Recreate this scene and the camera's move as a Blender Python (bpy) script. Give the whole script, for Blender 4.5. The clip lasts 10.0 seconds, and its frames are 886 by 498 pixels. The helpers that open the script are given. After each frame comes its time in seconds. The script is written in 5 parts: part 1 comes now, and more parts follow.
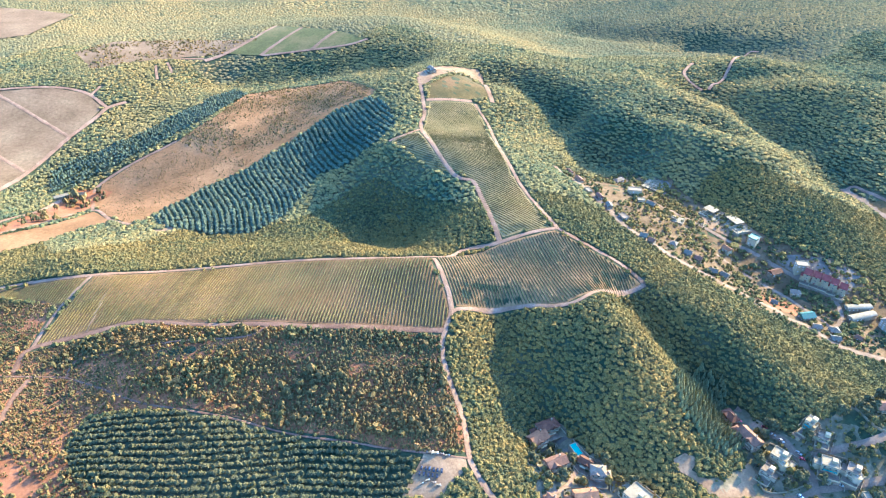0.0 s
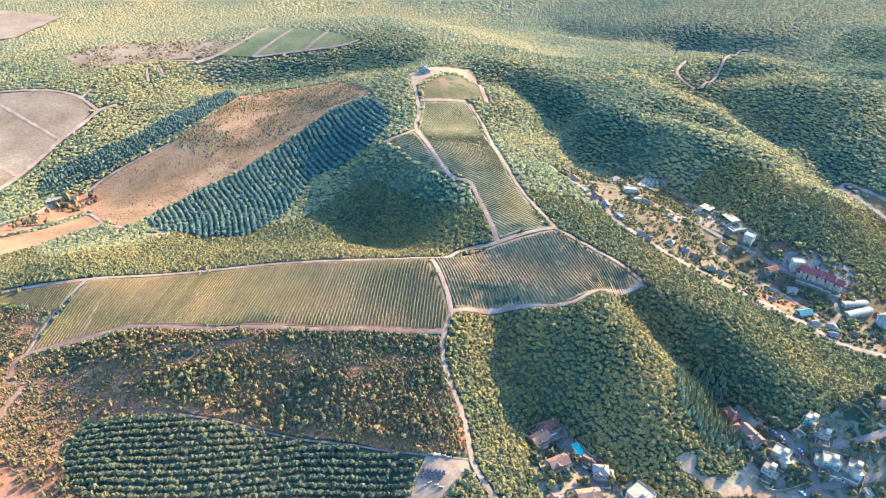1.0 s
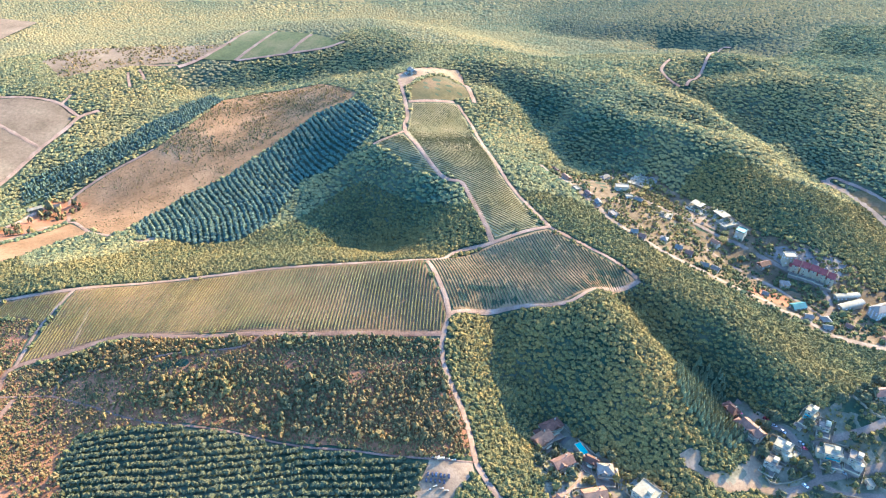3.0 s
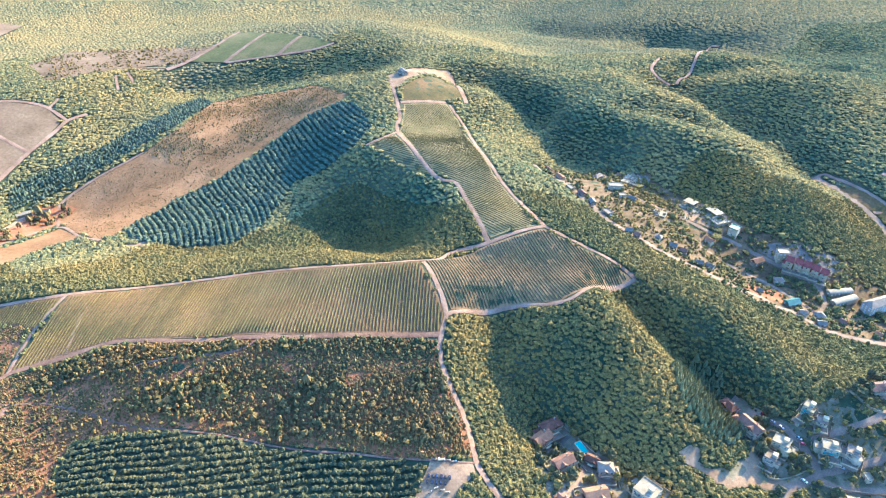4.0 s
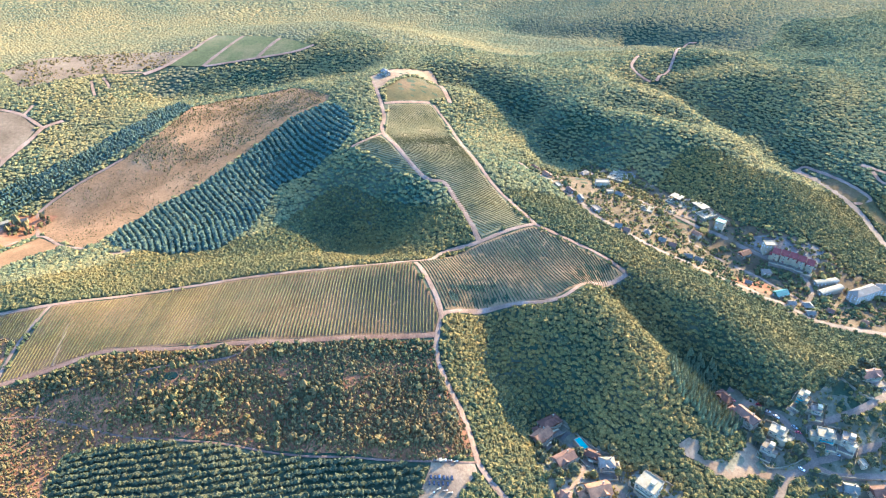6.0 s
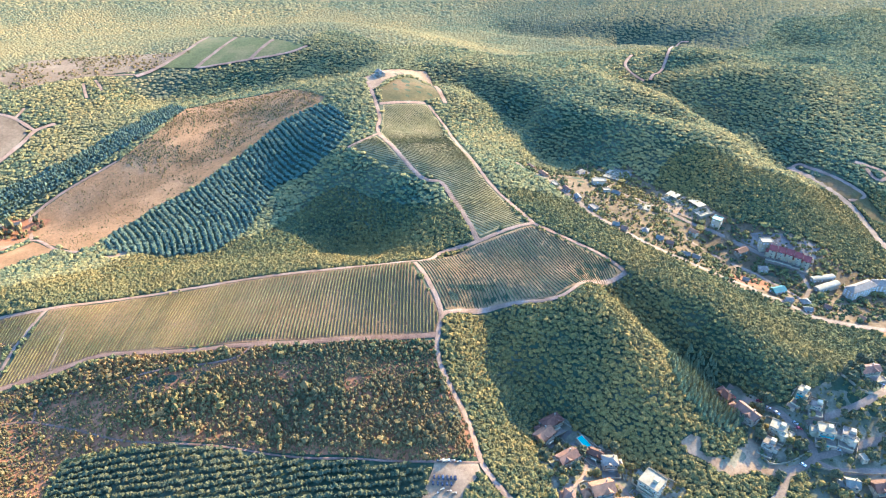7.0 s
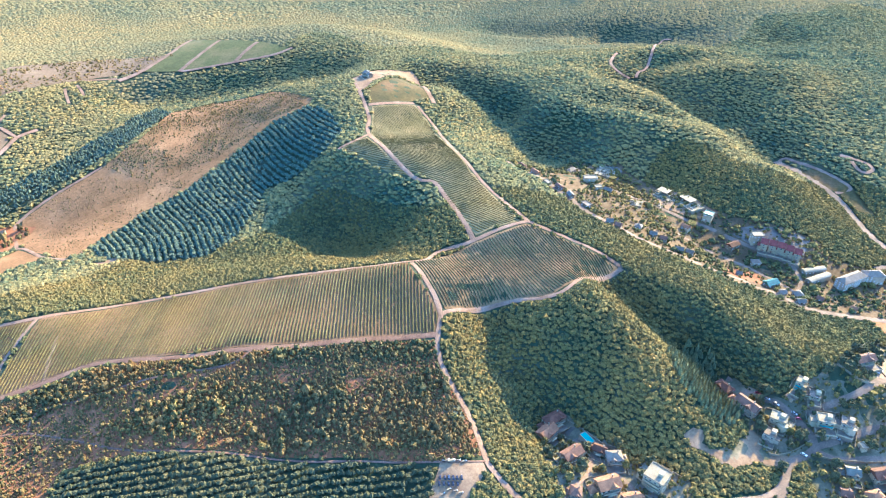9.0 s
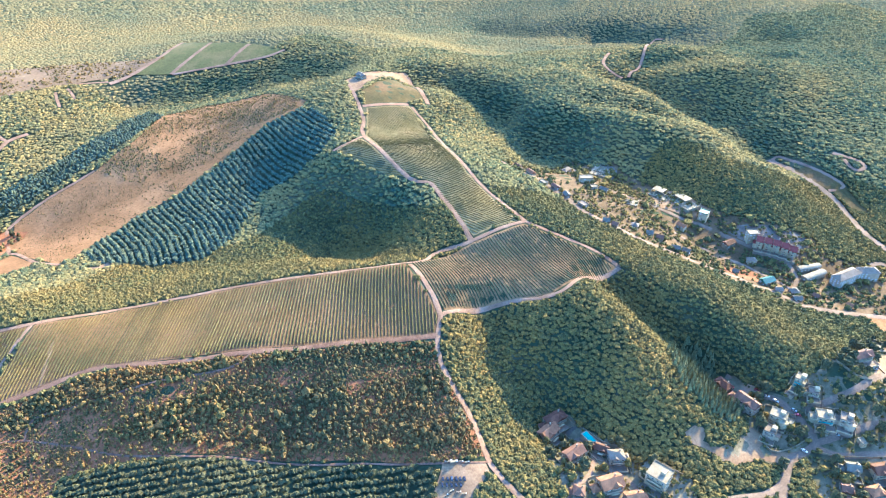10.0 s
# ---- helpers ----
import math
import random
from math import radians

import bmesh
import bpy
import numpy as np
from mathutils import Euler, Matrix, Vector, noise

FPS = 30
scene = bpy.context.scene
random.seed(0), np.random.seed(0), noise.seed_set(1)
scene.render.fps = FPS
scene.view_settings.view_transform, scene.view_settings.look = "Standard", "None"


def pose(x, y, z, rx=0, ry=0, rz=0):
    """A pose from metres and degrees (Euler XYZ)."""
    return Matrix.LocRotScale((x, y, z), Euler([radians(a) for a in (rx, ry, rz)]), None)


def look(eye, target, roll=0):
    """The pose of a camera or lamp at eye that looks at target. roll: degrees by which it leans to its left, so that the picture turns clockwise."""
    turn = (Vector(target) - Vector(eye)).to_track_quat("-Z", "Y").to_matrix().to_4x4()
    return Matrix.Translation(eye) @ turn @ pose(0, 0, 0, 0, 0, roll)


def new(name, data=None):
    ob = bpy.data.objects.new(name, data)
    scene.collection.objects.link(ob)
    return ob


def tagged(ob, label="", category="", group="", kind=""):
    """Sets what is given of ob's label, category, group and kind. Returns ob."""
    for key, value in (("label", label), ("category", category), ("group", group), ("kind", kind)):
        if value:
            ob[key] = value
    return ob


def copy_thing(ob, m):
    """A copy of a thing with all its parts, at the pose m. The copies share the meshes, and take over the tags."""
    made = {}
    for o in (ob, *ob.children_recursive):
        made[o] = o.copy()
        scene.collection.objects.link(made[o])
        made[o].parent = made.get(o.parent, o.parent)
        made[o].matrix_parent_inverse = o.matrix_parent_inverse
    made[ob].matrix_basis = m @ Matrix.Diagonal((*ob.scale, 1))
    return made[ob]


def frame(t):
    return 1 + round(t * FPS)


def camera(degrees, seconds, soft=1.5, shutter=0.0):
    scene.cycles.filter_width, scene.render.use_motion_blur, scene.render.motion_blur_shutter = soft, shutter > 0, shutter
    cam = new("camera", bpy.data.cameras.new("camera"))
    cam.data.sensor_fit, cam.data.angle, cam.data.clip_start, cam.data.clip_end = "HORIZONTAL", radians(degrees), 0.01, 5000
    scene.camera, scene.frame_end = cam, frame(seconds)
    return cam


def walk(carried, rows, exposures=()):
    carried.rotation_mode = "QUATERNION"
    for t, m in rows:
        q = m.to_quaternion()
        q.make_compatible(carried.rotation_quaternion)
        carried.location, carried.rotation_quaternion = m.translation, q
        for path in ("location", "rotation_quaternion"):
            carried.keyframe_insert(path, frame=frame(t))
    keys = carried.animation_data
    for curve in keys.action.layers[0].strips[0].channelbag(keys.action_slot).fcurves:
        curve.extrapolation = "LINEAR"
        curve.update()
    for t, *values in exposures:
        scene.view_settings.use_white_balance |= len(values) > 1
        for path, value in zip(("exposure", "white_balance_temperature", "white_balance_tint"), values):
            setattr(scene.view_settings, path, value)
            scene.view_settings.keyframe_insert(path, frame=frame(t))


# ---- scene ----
cam = camera(67.45, 10.0, 1.2)
METRES, EYE, TILT, LEAN, TURN = 60.0, 385.0, -35.0, 0.0, 0.0
EXPOSURE, KELVIN, TINT = 3.01, 3630.0, 13.0
ROWS = [
    (0.0, 0.0000, -0.0018, 0.0004, 0.000, -0.002, -0.002),
    (0.5, -0.0482, 0.0175, 0.0018, -0.359, 0.023, 0.268),
    (1.0, -0.0959, 0.0363, 0.0032, -0.751, 0.040, 0.558),
    (1.5, -0.1432, 0.0545, 0.0045, -1.122, 0.060, 0.860),
    (2.0, -0.1902, 0.0720, 0.0055, -1.497, 0.089, 1.158),
    (2.5, -0.2372, 0.0889, 0.0060, -1.870, 0.113, 1.447),
    (4.0, -0.3783, 0.1348, 0.0045, -3.204, 0.190, 2.429),
    (4.5, -0.4256, 0.1486, 0.0030, -3.675, 0.195, 2.796),
    (5.0, -0.4733, 0.1618, 0.0009, -4.138, 0.193, 3.126),
    (5.5, -0.5211, 0.1743, -0.0015, -4.635, 0.192, 3.493),
    (7.0, -0.6662, 0.2096, -0.0097, -5.742, 0.216, 4.350),
    (7.5, -0.7149, 0.2210, -0.0122, -6.102, 0.215, 4.630),
    (8.0, -0.7637, 0.2326, -0.0141, -6.465, 0.224, 4.916),
    (8.5, -0.8125, 0.2446, -0.0153, -6.843, 0.219, 5.207),
    (9.0, -0.8612, 0.2572, -0.0153, -7.236, 0.200, 5.503),
    (9.5, -0.9096, 0.2706, -0.0139, -7.626, 0.176, 5.779),
    (10.0, -0.9576, 0.2852, -0.0107, -8.003, 0.237, 6.076),
]
walk(cam, [(t, pose(0, 0, EYE, TILT, LEAN, TURN) @ pose(METRES * x, METRES * y, METRES * z, 90 + pitch, roll, yaw)) for t, x, y, z, yaw, pitch, roll in ROWS],
     exposures=[(0.0, EXPOSURE, KELVIN, TINT), (10.0, EXPOSURE, KELVIN, TINT)])

# ---- light: a low sun ahead and to the east, under a clear sky ----
SUN_TURN, SUN_HEIGHT = 51.0, 23.5
world = bpy.data.worlds.new("world")
scene.world = world
world.use_nodes = True
sky = world.node_tree.nodes.new("ShaderNodeTexSky")
sky.sky_type, sky.sun_disc = "NISHITA", False
sky.sun_elevation, sky.sun_rotation = radians(SUN_HEIGHT), radians(SUN_TURN)
sky.altitude, sky.air_density, sky.dust_density, sky.ozone_density = 300.0, 1.0, 2.2, 1.2
world.node_tree.nodes["Background"].inputs["Strength"].default_value = 0.125
world.node_tree.links.new(sky.outputs[0], world.node_tree.nodes["Background"].inputs["Color"])
lamp = bpy.data.lights.new("sun", "SUN")
lamp.energy, lamp.angle, lamp.color = 4.4, radians(0.53), (1.0, 0.585, 0.10)
sun = new("sun", lamp)
across, rise = math.cos(radians(SUN_HEIGHT)), math.sin(radians(SUN_HEIGHT))
sun.matrix_world = look((900 * across * math.sin(radians(SUN_TURN)), 600 + 900 * across * math.cos(radians(SUN_TURN)), 900 * rise), (0, 600, 0))

# ---- materials ----
def material(name):
    m = bpy.data.materials.new(name)
    m.use_nodes = True
    return m, m.node_tree.nodes, m.node_tree.links, m.node_tree.nodes["Principled BSDF"]


def noise_node(nodes, links, scale, detail=4.0, rough=0.6, coords=None, stretch=None):
    n = nodes.new("ShaderNodeTexNoise")
    n.inputs["Scale"].default_value, n.inputs["Detail"].default_value, n.inputs["Roughness"].default_value = scale, detail, rough
    c = coords
    if c is None:
        c = nodes.new("ShaderNodeNewGeometry").outputs["Position"]
    if stretch:
        mp = nodes.new("ShaderNodeMapping")
        mp.inputs["Rotation"].default_value[2] = radians(stretch[0])
        mp.inputs["Scale"].default_value = stretch[1]
        links.new(c, mp.inputs["Vector"])
        c = mp.outputs[0]
    links.new(c, n.inputs["Vector"])
    return n.outputs["Fac"]


def ramp_node(nodes, links, fac, stops):
    r = nodes.new("ShaderNodeValToRGB")
    while len(r.color_ramp.elements) < len(stops):
        r.color_ramp.elements.new(0.5)
    for e, (at, c) in zip(r.color_ramp.elements, stops):
        e.position, e.color = at, (*c, 1)
    links.new(fac, r.inputs["Fac"])
    return r.outputs["Color"]


def mix_node(nodes, links, fac, a, b, kind="MIX"):
    x = nodes.new("ShaderNodeMix")
    x.data_type, x.blend_type = "RGBA", kind
    for value, slot in ((fac, x.inputs[0]), (a, x.inputs[6]), (b, x.inputs[7])):
        if isinstance(value, (int, float)):
            slot.default_value = value
        elif isinstance(value, tuple):
            slot.default_value = (*value, 1)
        else:
            links.new(value, slot)
    return x.outputs[2]


def bump_node(nodes, links, bsdf, height, strength, distance):
    b = nodes.new("ShaderNodeBump")
    b.inputs["Strength"].default_value, b.inputs["Distance"].default_value = strength, distance
    links.new(height, b.inputs["Height"])
    links.new(b.outputs[0], bsdf.inputs["Normal"])


def soil(name, dark, mid, light, big=0.02, small=0.5, bump=0.5, stretch=None):
    """Bare or grassy ground: broad patches, fine grain and relief."""
    m, nodes, links, bsdf = material(name)
    broad = noise_node(nodes, links, big, 5, 0.6, stretch=stretch)
    fine = noise_node(nodes, links, small, 6, 0.7)
    c = ramp_node(nodes, links, broad, ((0.32, dark), (0.5, mid), (0.68, light)))
    g = ramp_node(nodes, links, fine, ((0.3, (0.62, 0.62, 0.62)), (0.7, (1.25, 1.25, 1.25))))
    links.new(mix_node(nodes, links, 0.8, c, g, "MULTIPLY"), bsdf.inputs["Base Color"])
    bsdf.inputs["Roughness"].default_value = 0.95
    bsdf.inputs["Specular IOR Level"].default_value = 0.03
    bump_node(nodes, links, bsdf, fine, bump, 0.6)
    return m


def foliage(name, stops, patch, patch_scale=0.012, amount=0.6, island=True, bump=0.35, sheen=0.06, shade_mottle=1.0):
    """Leaves: each crown its own tint, with broad drifts of another tint across the wood."""
    m, nodes, links, bsdf = material(name)
    if island:
        rnd = nodes.new("ShaderNodeNewGeometry").outputs["Random Per Island"]
    else:
        rnd = nodes.new("ShaderNodeObjectInfo").outputs["Random"]
    c = ramp_node(nodes, links, rnd, stops)
    drift = noise_node(nodes, links, patch_scale, 4, 0.6)
    f = ramp_node(nodes, links, drift, ((0.4, (0, 0, 0)), (0.62, (amount, amount, amount))))
    c = mix_node(nodes, links, f, c, patch)
    stand = noise_node(nodes, links, patch_scale * 0.3, 3, 0.55)
    tone = ramp_node(nodes, links, stand, ((0.38, (0.62, 0.78, 0.95)), (0.6, (1.12, 1.06, 0.95))))
    c = mix_node(nodes, links, 0.8, c, tone, "MULTIPLY")
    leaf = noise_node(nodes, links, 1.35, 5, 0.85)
    # paints bluish shade into the gaps between leaves, warm light onto the clumps
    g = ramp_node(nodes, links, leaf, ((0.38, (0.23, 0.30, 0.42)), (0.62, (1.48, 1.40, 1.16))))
    links.new(mix_node(nodes, links, 0.85 * shade_mottle, c, g, "MULTIPLY"), bsdf.inputs["Base Color"])
    bsdf.inputs["Roughness"].default_value = 1.0
    bsdf.inputs["Specular IOR Level"].default_value = 0.0
    # the downy sheen of leaves with the light behind them
    bsdf.inputs["Sheen Weight"].default_value, bsdf.inputs["Sheen Roughness"].default_value = sheen, 0.6
    bsdf.inputs["Sheen Tint"].default_value = (0.80, 0.66, 0.22, 1)
    bump_node(nodes, links, bsdf, leaf, bump, 0.8)
    return m


def plain(name, colour, rough=0.8, metal=0.0, grain=0.25, scale=1.5, bump=0.15):
    """Paint, plaster, tile or metal with weathering at two scales."""
    m, nodes, links, bsdf = material(name)
    obj = nodes.new("ShaderNodeTexCoord").outputs["Object"]
    a = noise_node(nodes, links, scale, 5, 0.65, coords=obj)
    b = noise_node(nodes, links, scale * 0.15, 3, 0.5, coords=obj)
    lo, hi = 1 - grain, 1 + grain * 0.4
    ga = ramp_node(nodes, links, a, ((0.3, (lo, lo, lo)), (0.7, (hi, hi, hi))))
    gb = ramp_node(nodes, links, b, ((0.35, (lo, lo, lo)), (0.65, (1, 1, 1))))
    c = mix_node(nodes, links, 1.0, mix_node(nodes, links, 1.0, colour, ga, "MULTIPLY"), gb, "MULTIPLY")
    links.new(c, bsdf.inputs["Base Color"])
    bsdf.inputs["Roughness"].default_value, bsdf.inputs["Metallic"].default_value = rough, metal
    bsdf.inputs["Specular IOR Level"].default_value = 0.12 if rough > 0.6 else 0.4
    bump_node(nodes, links, bsdf, a, bump, 0.05)
    return m


FOREST_FLOOR = soil("forest_floor", (0.030, 0.038, 0.014), (0.050, 0.052, 0.020), (0.10, 0.085, 0.035), 0.015, 0.35)
SCRUB_SOIL = soil("scrub_soil", (0.114, 0.052, 0.016), (0.187, 0.081, 0.026), (0.245, 0.107, 0.037), 0.03, 0.45)
VINE_SOIL = soil("vineyard_soil", (0.090, 0.053, 0.017), (0.128, 0.073, 0.026), (0.161, 0.092, 0.034), 0.02, 0.4)
GRASSY_SOIL = soil("grassy_vineyard_soil", (0.121, 0.095, 0.029), (0.168, 0.124, 0.037), (0.215, 0.150, 0.049), 0.03, 0.4)
DARK_VINE_SOIL = soil("grey_vineyard_soil", (0.112, 0.067, 0.022), (0.154, 0.094, 0.032), (0.200, 0.123, 0.044), 0.025, 0.4)
MEADOW = soil("meadow_grass", (0.072, 0.067, 0.018), (0.095, 0.085, 0.022), (0.133, 0.102, 0.031), 0.02, 0.3, 0.3)
TOP_GRASS = soil("top_grass", (0.057, 0.046, 0.014), (0.083, 0.059, 0.016), (0.122, 0.073, 0.025), 0.03, 0.3, 0.3)
BROWN_FIELD = soil("brown_field_soil", (0.128, 0.067, 0.018), (0.187, 0.099, 0.029), (0.245, 0.132, 0.040), 0.018, 0.3, 0.5)
DRY_FIELD = soil("dry_field_soil", (0.106, 0.070, 0.028), (0.142, 0.092, 0.039), (0.175, 0.119, 0.051), 0.02, 0.25, 0.4)
DUST = soil("track_dust", (0.149, 0.089, 0.040), (0.197, 0.120, 0.057), (0.247, 0.159, 0.081), 0.06, 0.8, 0.3)
SAND = soil("bare_sand", (0.146, 0.087, 0.037), (0.198, 0.124, 0.051), (0.248, 0.159, 0.069), 0.06, 0.5, 0.4)
ASPHALT = soil("worn_asphalt", (0.118, 0.080, 0.041), (0.166, 0.113, 0.058), (0.225, 0.151, 0.078), 0.05, 0.9, 0.2)
YARD = soil("yard_ground", (0.062, 0.058, 0.022), (0.125, 0.099, 0.043), (0.225, 0.168, 0.078), 0.05, 0.5, 0.4)
TOWN_DUST = soil("dusty_town_ground", (0.070, 0.046, 0.017), (0.110, 0.071, 0.027), (0.159, 0.102, 0.040), 0.05, 0.5, 0.4)
SCRUB_TRACK = soil("scrub_track_earth", (0.107, 0.059, 0.028), (0.144, 0.082, 0.039), (0.187, 0.112, 0.054), 0.06, 0.8, 0.3)
PAVING = soil("grey_paving", (0.102, 0.076, 0.043), (0.141, 0.107, 0.061), (0.188, 0.138, 0.079), 0.12, 1.2, 0.2)
BROADLEAF = foliage("broadleaf_crowns", ((0.0, (0.050, 0.055, 0.024)), (0.4, (0.090, 0.082, 0.025)), (0.75, (0.154, 0.114, 0.026)), (1.0, (0.206, 0.132, 0.029))), (0.191, 0.126, 0.027), sheen=0.015, bump=0.45, shade_mottle=0.95)
# lighter and bluer than the near crowns: mid-distance haze put into the colour
HILL_LEAF_HAZED = foliage("hillside_haze_tinted_crowns", ((0.0, (0.063, 0.070, 0.034)), (0.4, (0.108, 0.103, 0.035)), (0.75, (0.176, 0.139, 0.038)), (1.0, (0.232, 0.159, 0.040))), (0.216, 0.151, 0.039), sheen=0.015, bump=0.25, shade_mottle=0.72)
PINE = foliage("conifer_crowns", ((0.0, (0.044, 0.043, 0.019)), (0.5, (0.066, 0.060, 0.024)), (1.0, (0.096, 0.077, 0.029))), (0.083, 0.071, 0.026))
# lifted dark tones and weak mottle put far haze into the crown colour
FAR_LEAF_HAZED = foliage("far_haze_tinted_crowns", ((0.0, (0.098, 0.087, 0.035)), (0.4, (0.129, 0.107, 0.038)), (0.75, (0.162, 0.125, 0.039)), (1.0, (0.192, 0.134, 0.042))), (0.183, 0.131, 0.040), 0.008, bump=0.12, sheen=0.0, shade_mottle=0.4)
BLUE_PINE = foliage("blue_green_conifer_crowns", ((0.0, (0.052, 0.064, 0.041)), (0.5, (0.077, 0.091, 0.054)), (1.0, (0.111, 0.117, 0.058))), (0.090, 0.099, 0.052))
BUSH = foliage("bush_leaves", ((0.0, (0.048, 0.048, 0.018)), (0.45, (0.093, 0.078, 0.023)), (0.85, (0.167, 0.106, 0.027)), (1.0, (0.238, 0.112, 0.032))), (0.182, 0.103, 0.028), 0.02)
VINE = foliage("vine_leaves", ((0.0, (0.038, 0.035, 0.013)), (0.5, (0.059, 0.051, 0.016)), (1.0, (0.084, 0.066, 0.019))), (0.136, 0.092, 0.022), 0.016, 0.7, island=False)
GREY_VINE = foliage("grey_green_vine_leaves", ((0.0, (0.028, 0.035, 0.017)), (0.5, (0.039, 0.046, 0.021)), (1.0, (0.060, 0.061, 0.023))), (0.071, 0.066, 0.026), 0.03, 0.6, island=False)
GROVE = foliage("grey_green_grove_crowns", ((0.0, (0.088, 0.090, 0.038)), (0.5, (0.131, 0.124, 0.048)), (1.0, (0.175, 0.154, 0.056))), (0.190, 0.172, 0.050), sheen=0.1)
BARK = plain("bark", (0.10, 0.075, 0.05), 0.9, 0, 0.4, 3.0, 0.6)


# ---- the plan ----
# hills and hollows of the ground: x, y, height, half-width
LEVEL = 10.0
HILLS_A = [
    (-190, 210, -6.1, 150),
    (0, 210, -10.2, 150),
    (190, 210, 12.6, 150),
    (-190, 400, 27.3, 150),
    (0, 400, 25.0, 150),
    (190, 400, 17.8, 150),
    (-380, 590, -6.4, 150),
    (-190, 590, -22.2, 150),
    (0, 590, 14.0, 150),
    (190, 590, 10.1, 150),
    (380, 590, -13.5, 150),
    (-570, 780, -22.9, 150),
    (-380, 780, -27.2, 150),
    (-190, 780, 9.6, 150),
    (0, 780, 17.0, 150),
    (190, 780, -9.0, 150),
    (380, 780, 25.1, 150),
    (570, 780, 19.6, 150),
    (-570, 970, 21.7, 150),
    (-380, 970, -9.2, 150),
    (-190, 970, -12.1, 150),
    (0, 970, 13.2, 150),
    (190, 970, 10.4, 150),
    (380, 970, 18.4, 150),
]
HILLS_B = [
    (570, 970, 18.5, 150),
    (-760, 1160, 1.4, 150),
    (-570, 1160, 3.2, 150),
    (-380, 1160, -0.5, 150),
    (-190, 1160, 22.3, 150),
    (0, 1160, 21.6, 150),
    (190, 1160, -9.2, 150),
    (380, 1160, -9.1, 150),
    (570, 1160, -12.8, 150),
    (760, 1160, 13.9, 150),
    (-990, 1250, -0.2, 260),
    (-660, 1250, -6.1, 260),
    (-330, 1250, 11.1, 260),
    (0, 1250, 24.4, 260),
    (330, 1250, -21.0, 260),
    (660, 1250, 16.4, 260),
    (990, 1250, 22.9, 260),
    (-990, 1600, -4.1, 260),
    (-660, 1600, -18.9, 260),
    (-330, 1600, -32.0, 260),
    (0, 1600, -29.5, 260),
    (330, 1600, -39.7, 260),
    (660, 1600, 0.0, 260),
    (990, 1600, 7.0, 260),
]
HILLS_C = [
    (-900, -100, -5.2, 420),
    (-300, -100, 0.2, 420),
    (300, -100, -28.8, 420),
    (900, -100, -42.8, 420),
    (-900, 2300, -10.0, 420),
    (-300, 2300, -41.8, 420),
    (300, 2300, -57.7, 420),
    (900, 2300, -14.4, 420),
]
KNOLLS_A = [
    (198, 262, -5.6, 30),
    (129, 262, -6.2, 30),
    (-22, 272, -1.4, 30),
    (263, 277, 3.4, 30),
    (103, 278, -2.4, 30),
    (14, 278, 5.8, 30),
    (-72, 279, -2.5, 30),
    (236, 288, -4.0, 30),
    (-145, 292, 2.2, 30),
    (92, 296, -5.7, 30),
    (66, 302, 2.1, 30),
    (258, 306, -1.0, 30),
    (-35, 308, -7.7, 30),
    (304, 311, 20.7, 30),
    (28, 314, -22.0, 30),
    (-223, 315, -3.2, 30),
    (-111, 315, -10.1, 30),
    (-73, 320, 7.2, 30),
    (-3, 323, 20.2, 30),
    (62, 325, 0.3, 30),
    (197, 327, -6.2, 30),
    (-282, 327, -8.8, 30),
    (148, 329, 3.5, 30),
    (264, 331, 4.0, 30),
]
KNOLLS_B = [
    (89, 338, -5.0, 30),
    (114, 341, -6.8, 30),
    (49, 343, -4.0, 30),
    (-33, 345, -13.6, 30),
    (-107, 346, -1.7, 30),
    (133, 349, 0.3, 30),
    (238, 349, 4.7, 30),
    (-156, 350, -0.8, 30),
    (80, 359, 0.3, 30),
    (-12, 359, -2.9, 30),
    (26, 360, -0.4, 30),
    (-53, 361, 8.9, 30),
    (110, 362, 7.1, 30),
    (199, 362, -4.3, 30),
    (-94, 364, -0.7, 30),
    (-293, 366, -6.1, 30),
    (62, 373, -1.8, 30),
    (-198, 379, 6.4, 30),
    (190, 383, -3.4, 30),
    (99, 385, 0.9, 30),
    (134, 386, 6.8, 30),
    (166, 387, -4.0, 30),
    (-133, 388, 8.0, 30),
    (48, 395, 3.0, 30),
]
KNOLLS_C = [
    (83, 396, -3.0, 30),
    (218, 402, 17.3, 30),
    (9, 403, -0.6, 30),
    (169, 441, 0.0, 30),
    (362, 456, -10.1, 36),
    (-12, 464, 7.6, 36),
    (170, 471, 2.8, 36),
    (-317, 480, 9.4, 36),
    (360, 485, 8.5, 36),
    (51, 498, -16.4, 36),
    (301, 503, -20.1, 36),
    (347, 506, 6.2, 36),
    (405, 509, 0.6, 36),
    (104, 510, 6.4, 36),
    (-357, 522, 14.6, 36),
    (41, 523, 17.3, 36),
    (375, 549, 8.3, 36),
    (313, 550, 0.6, 36),
    (358, 574, -8.1, 36),
    (477, 575, -12.6, 36),
    (19, 577, -1.6, 36),
    (-61, 580, -20.0, 36),
    (-25, 584, 4.8, 36),
    (383, 592, 14.8, 36),
]
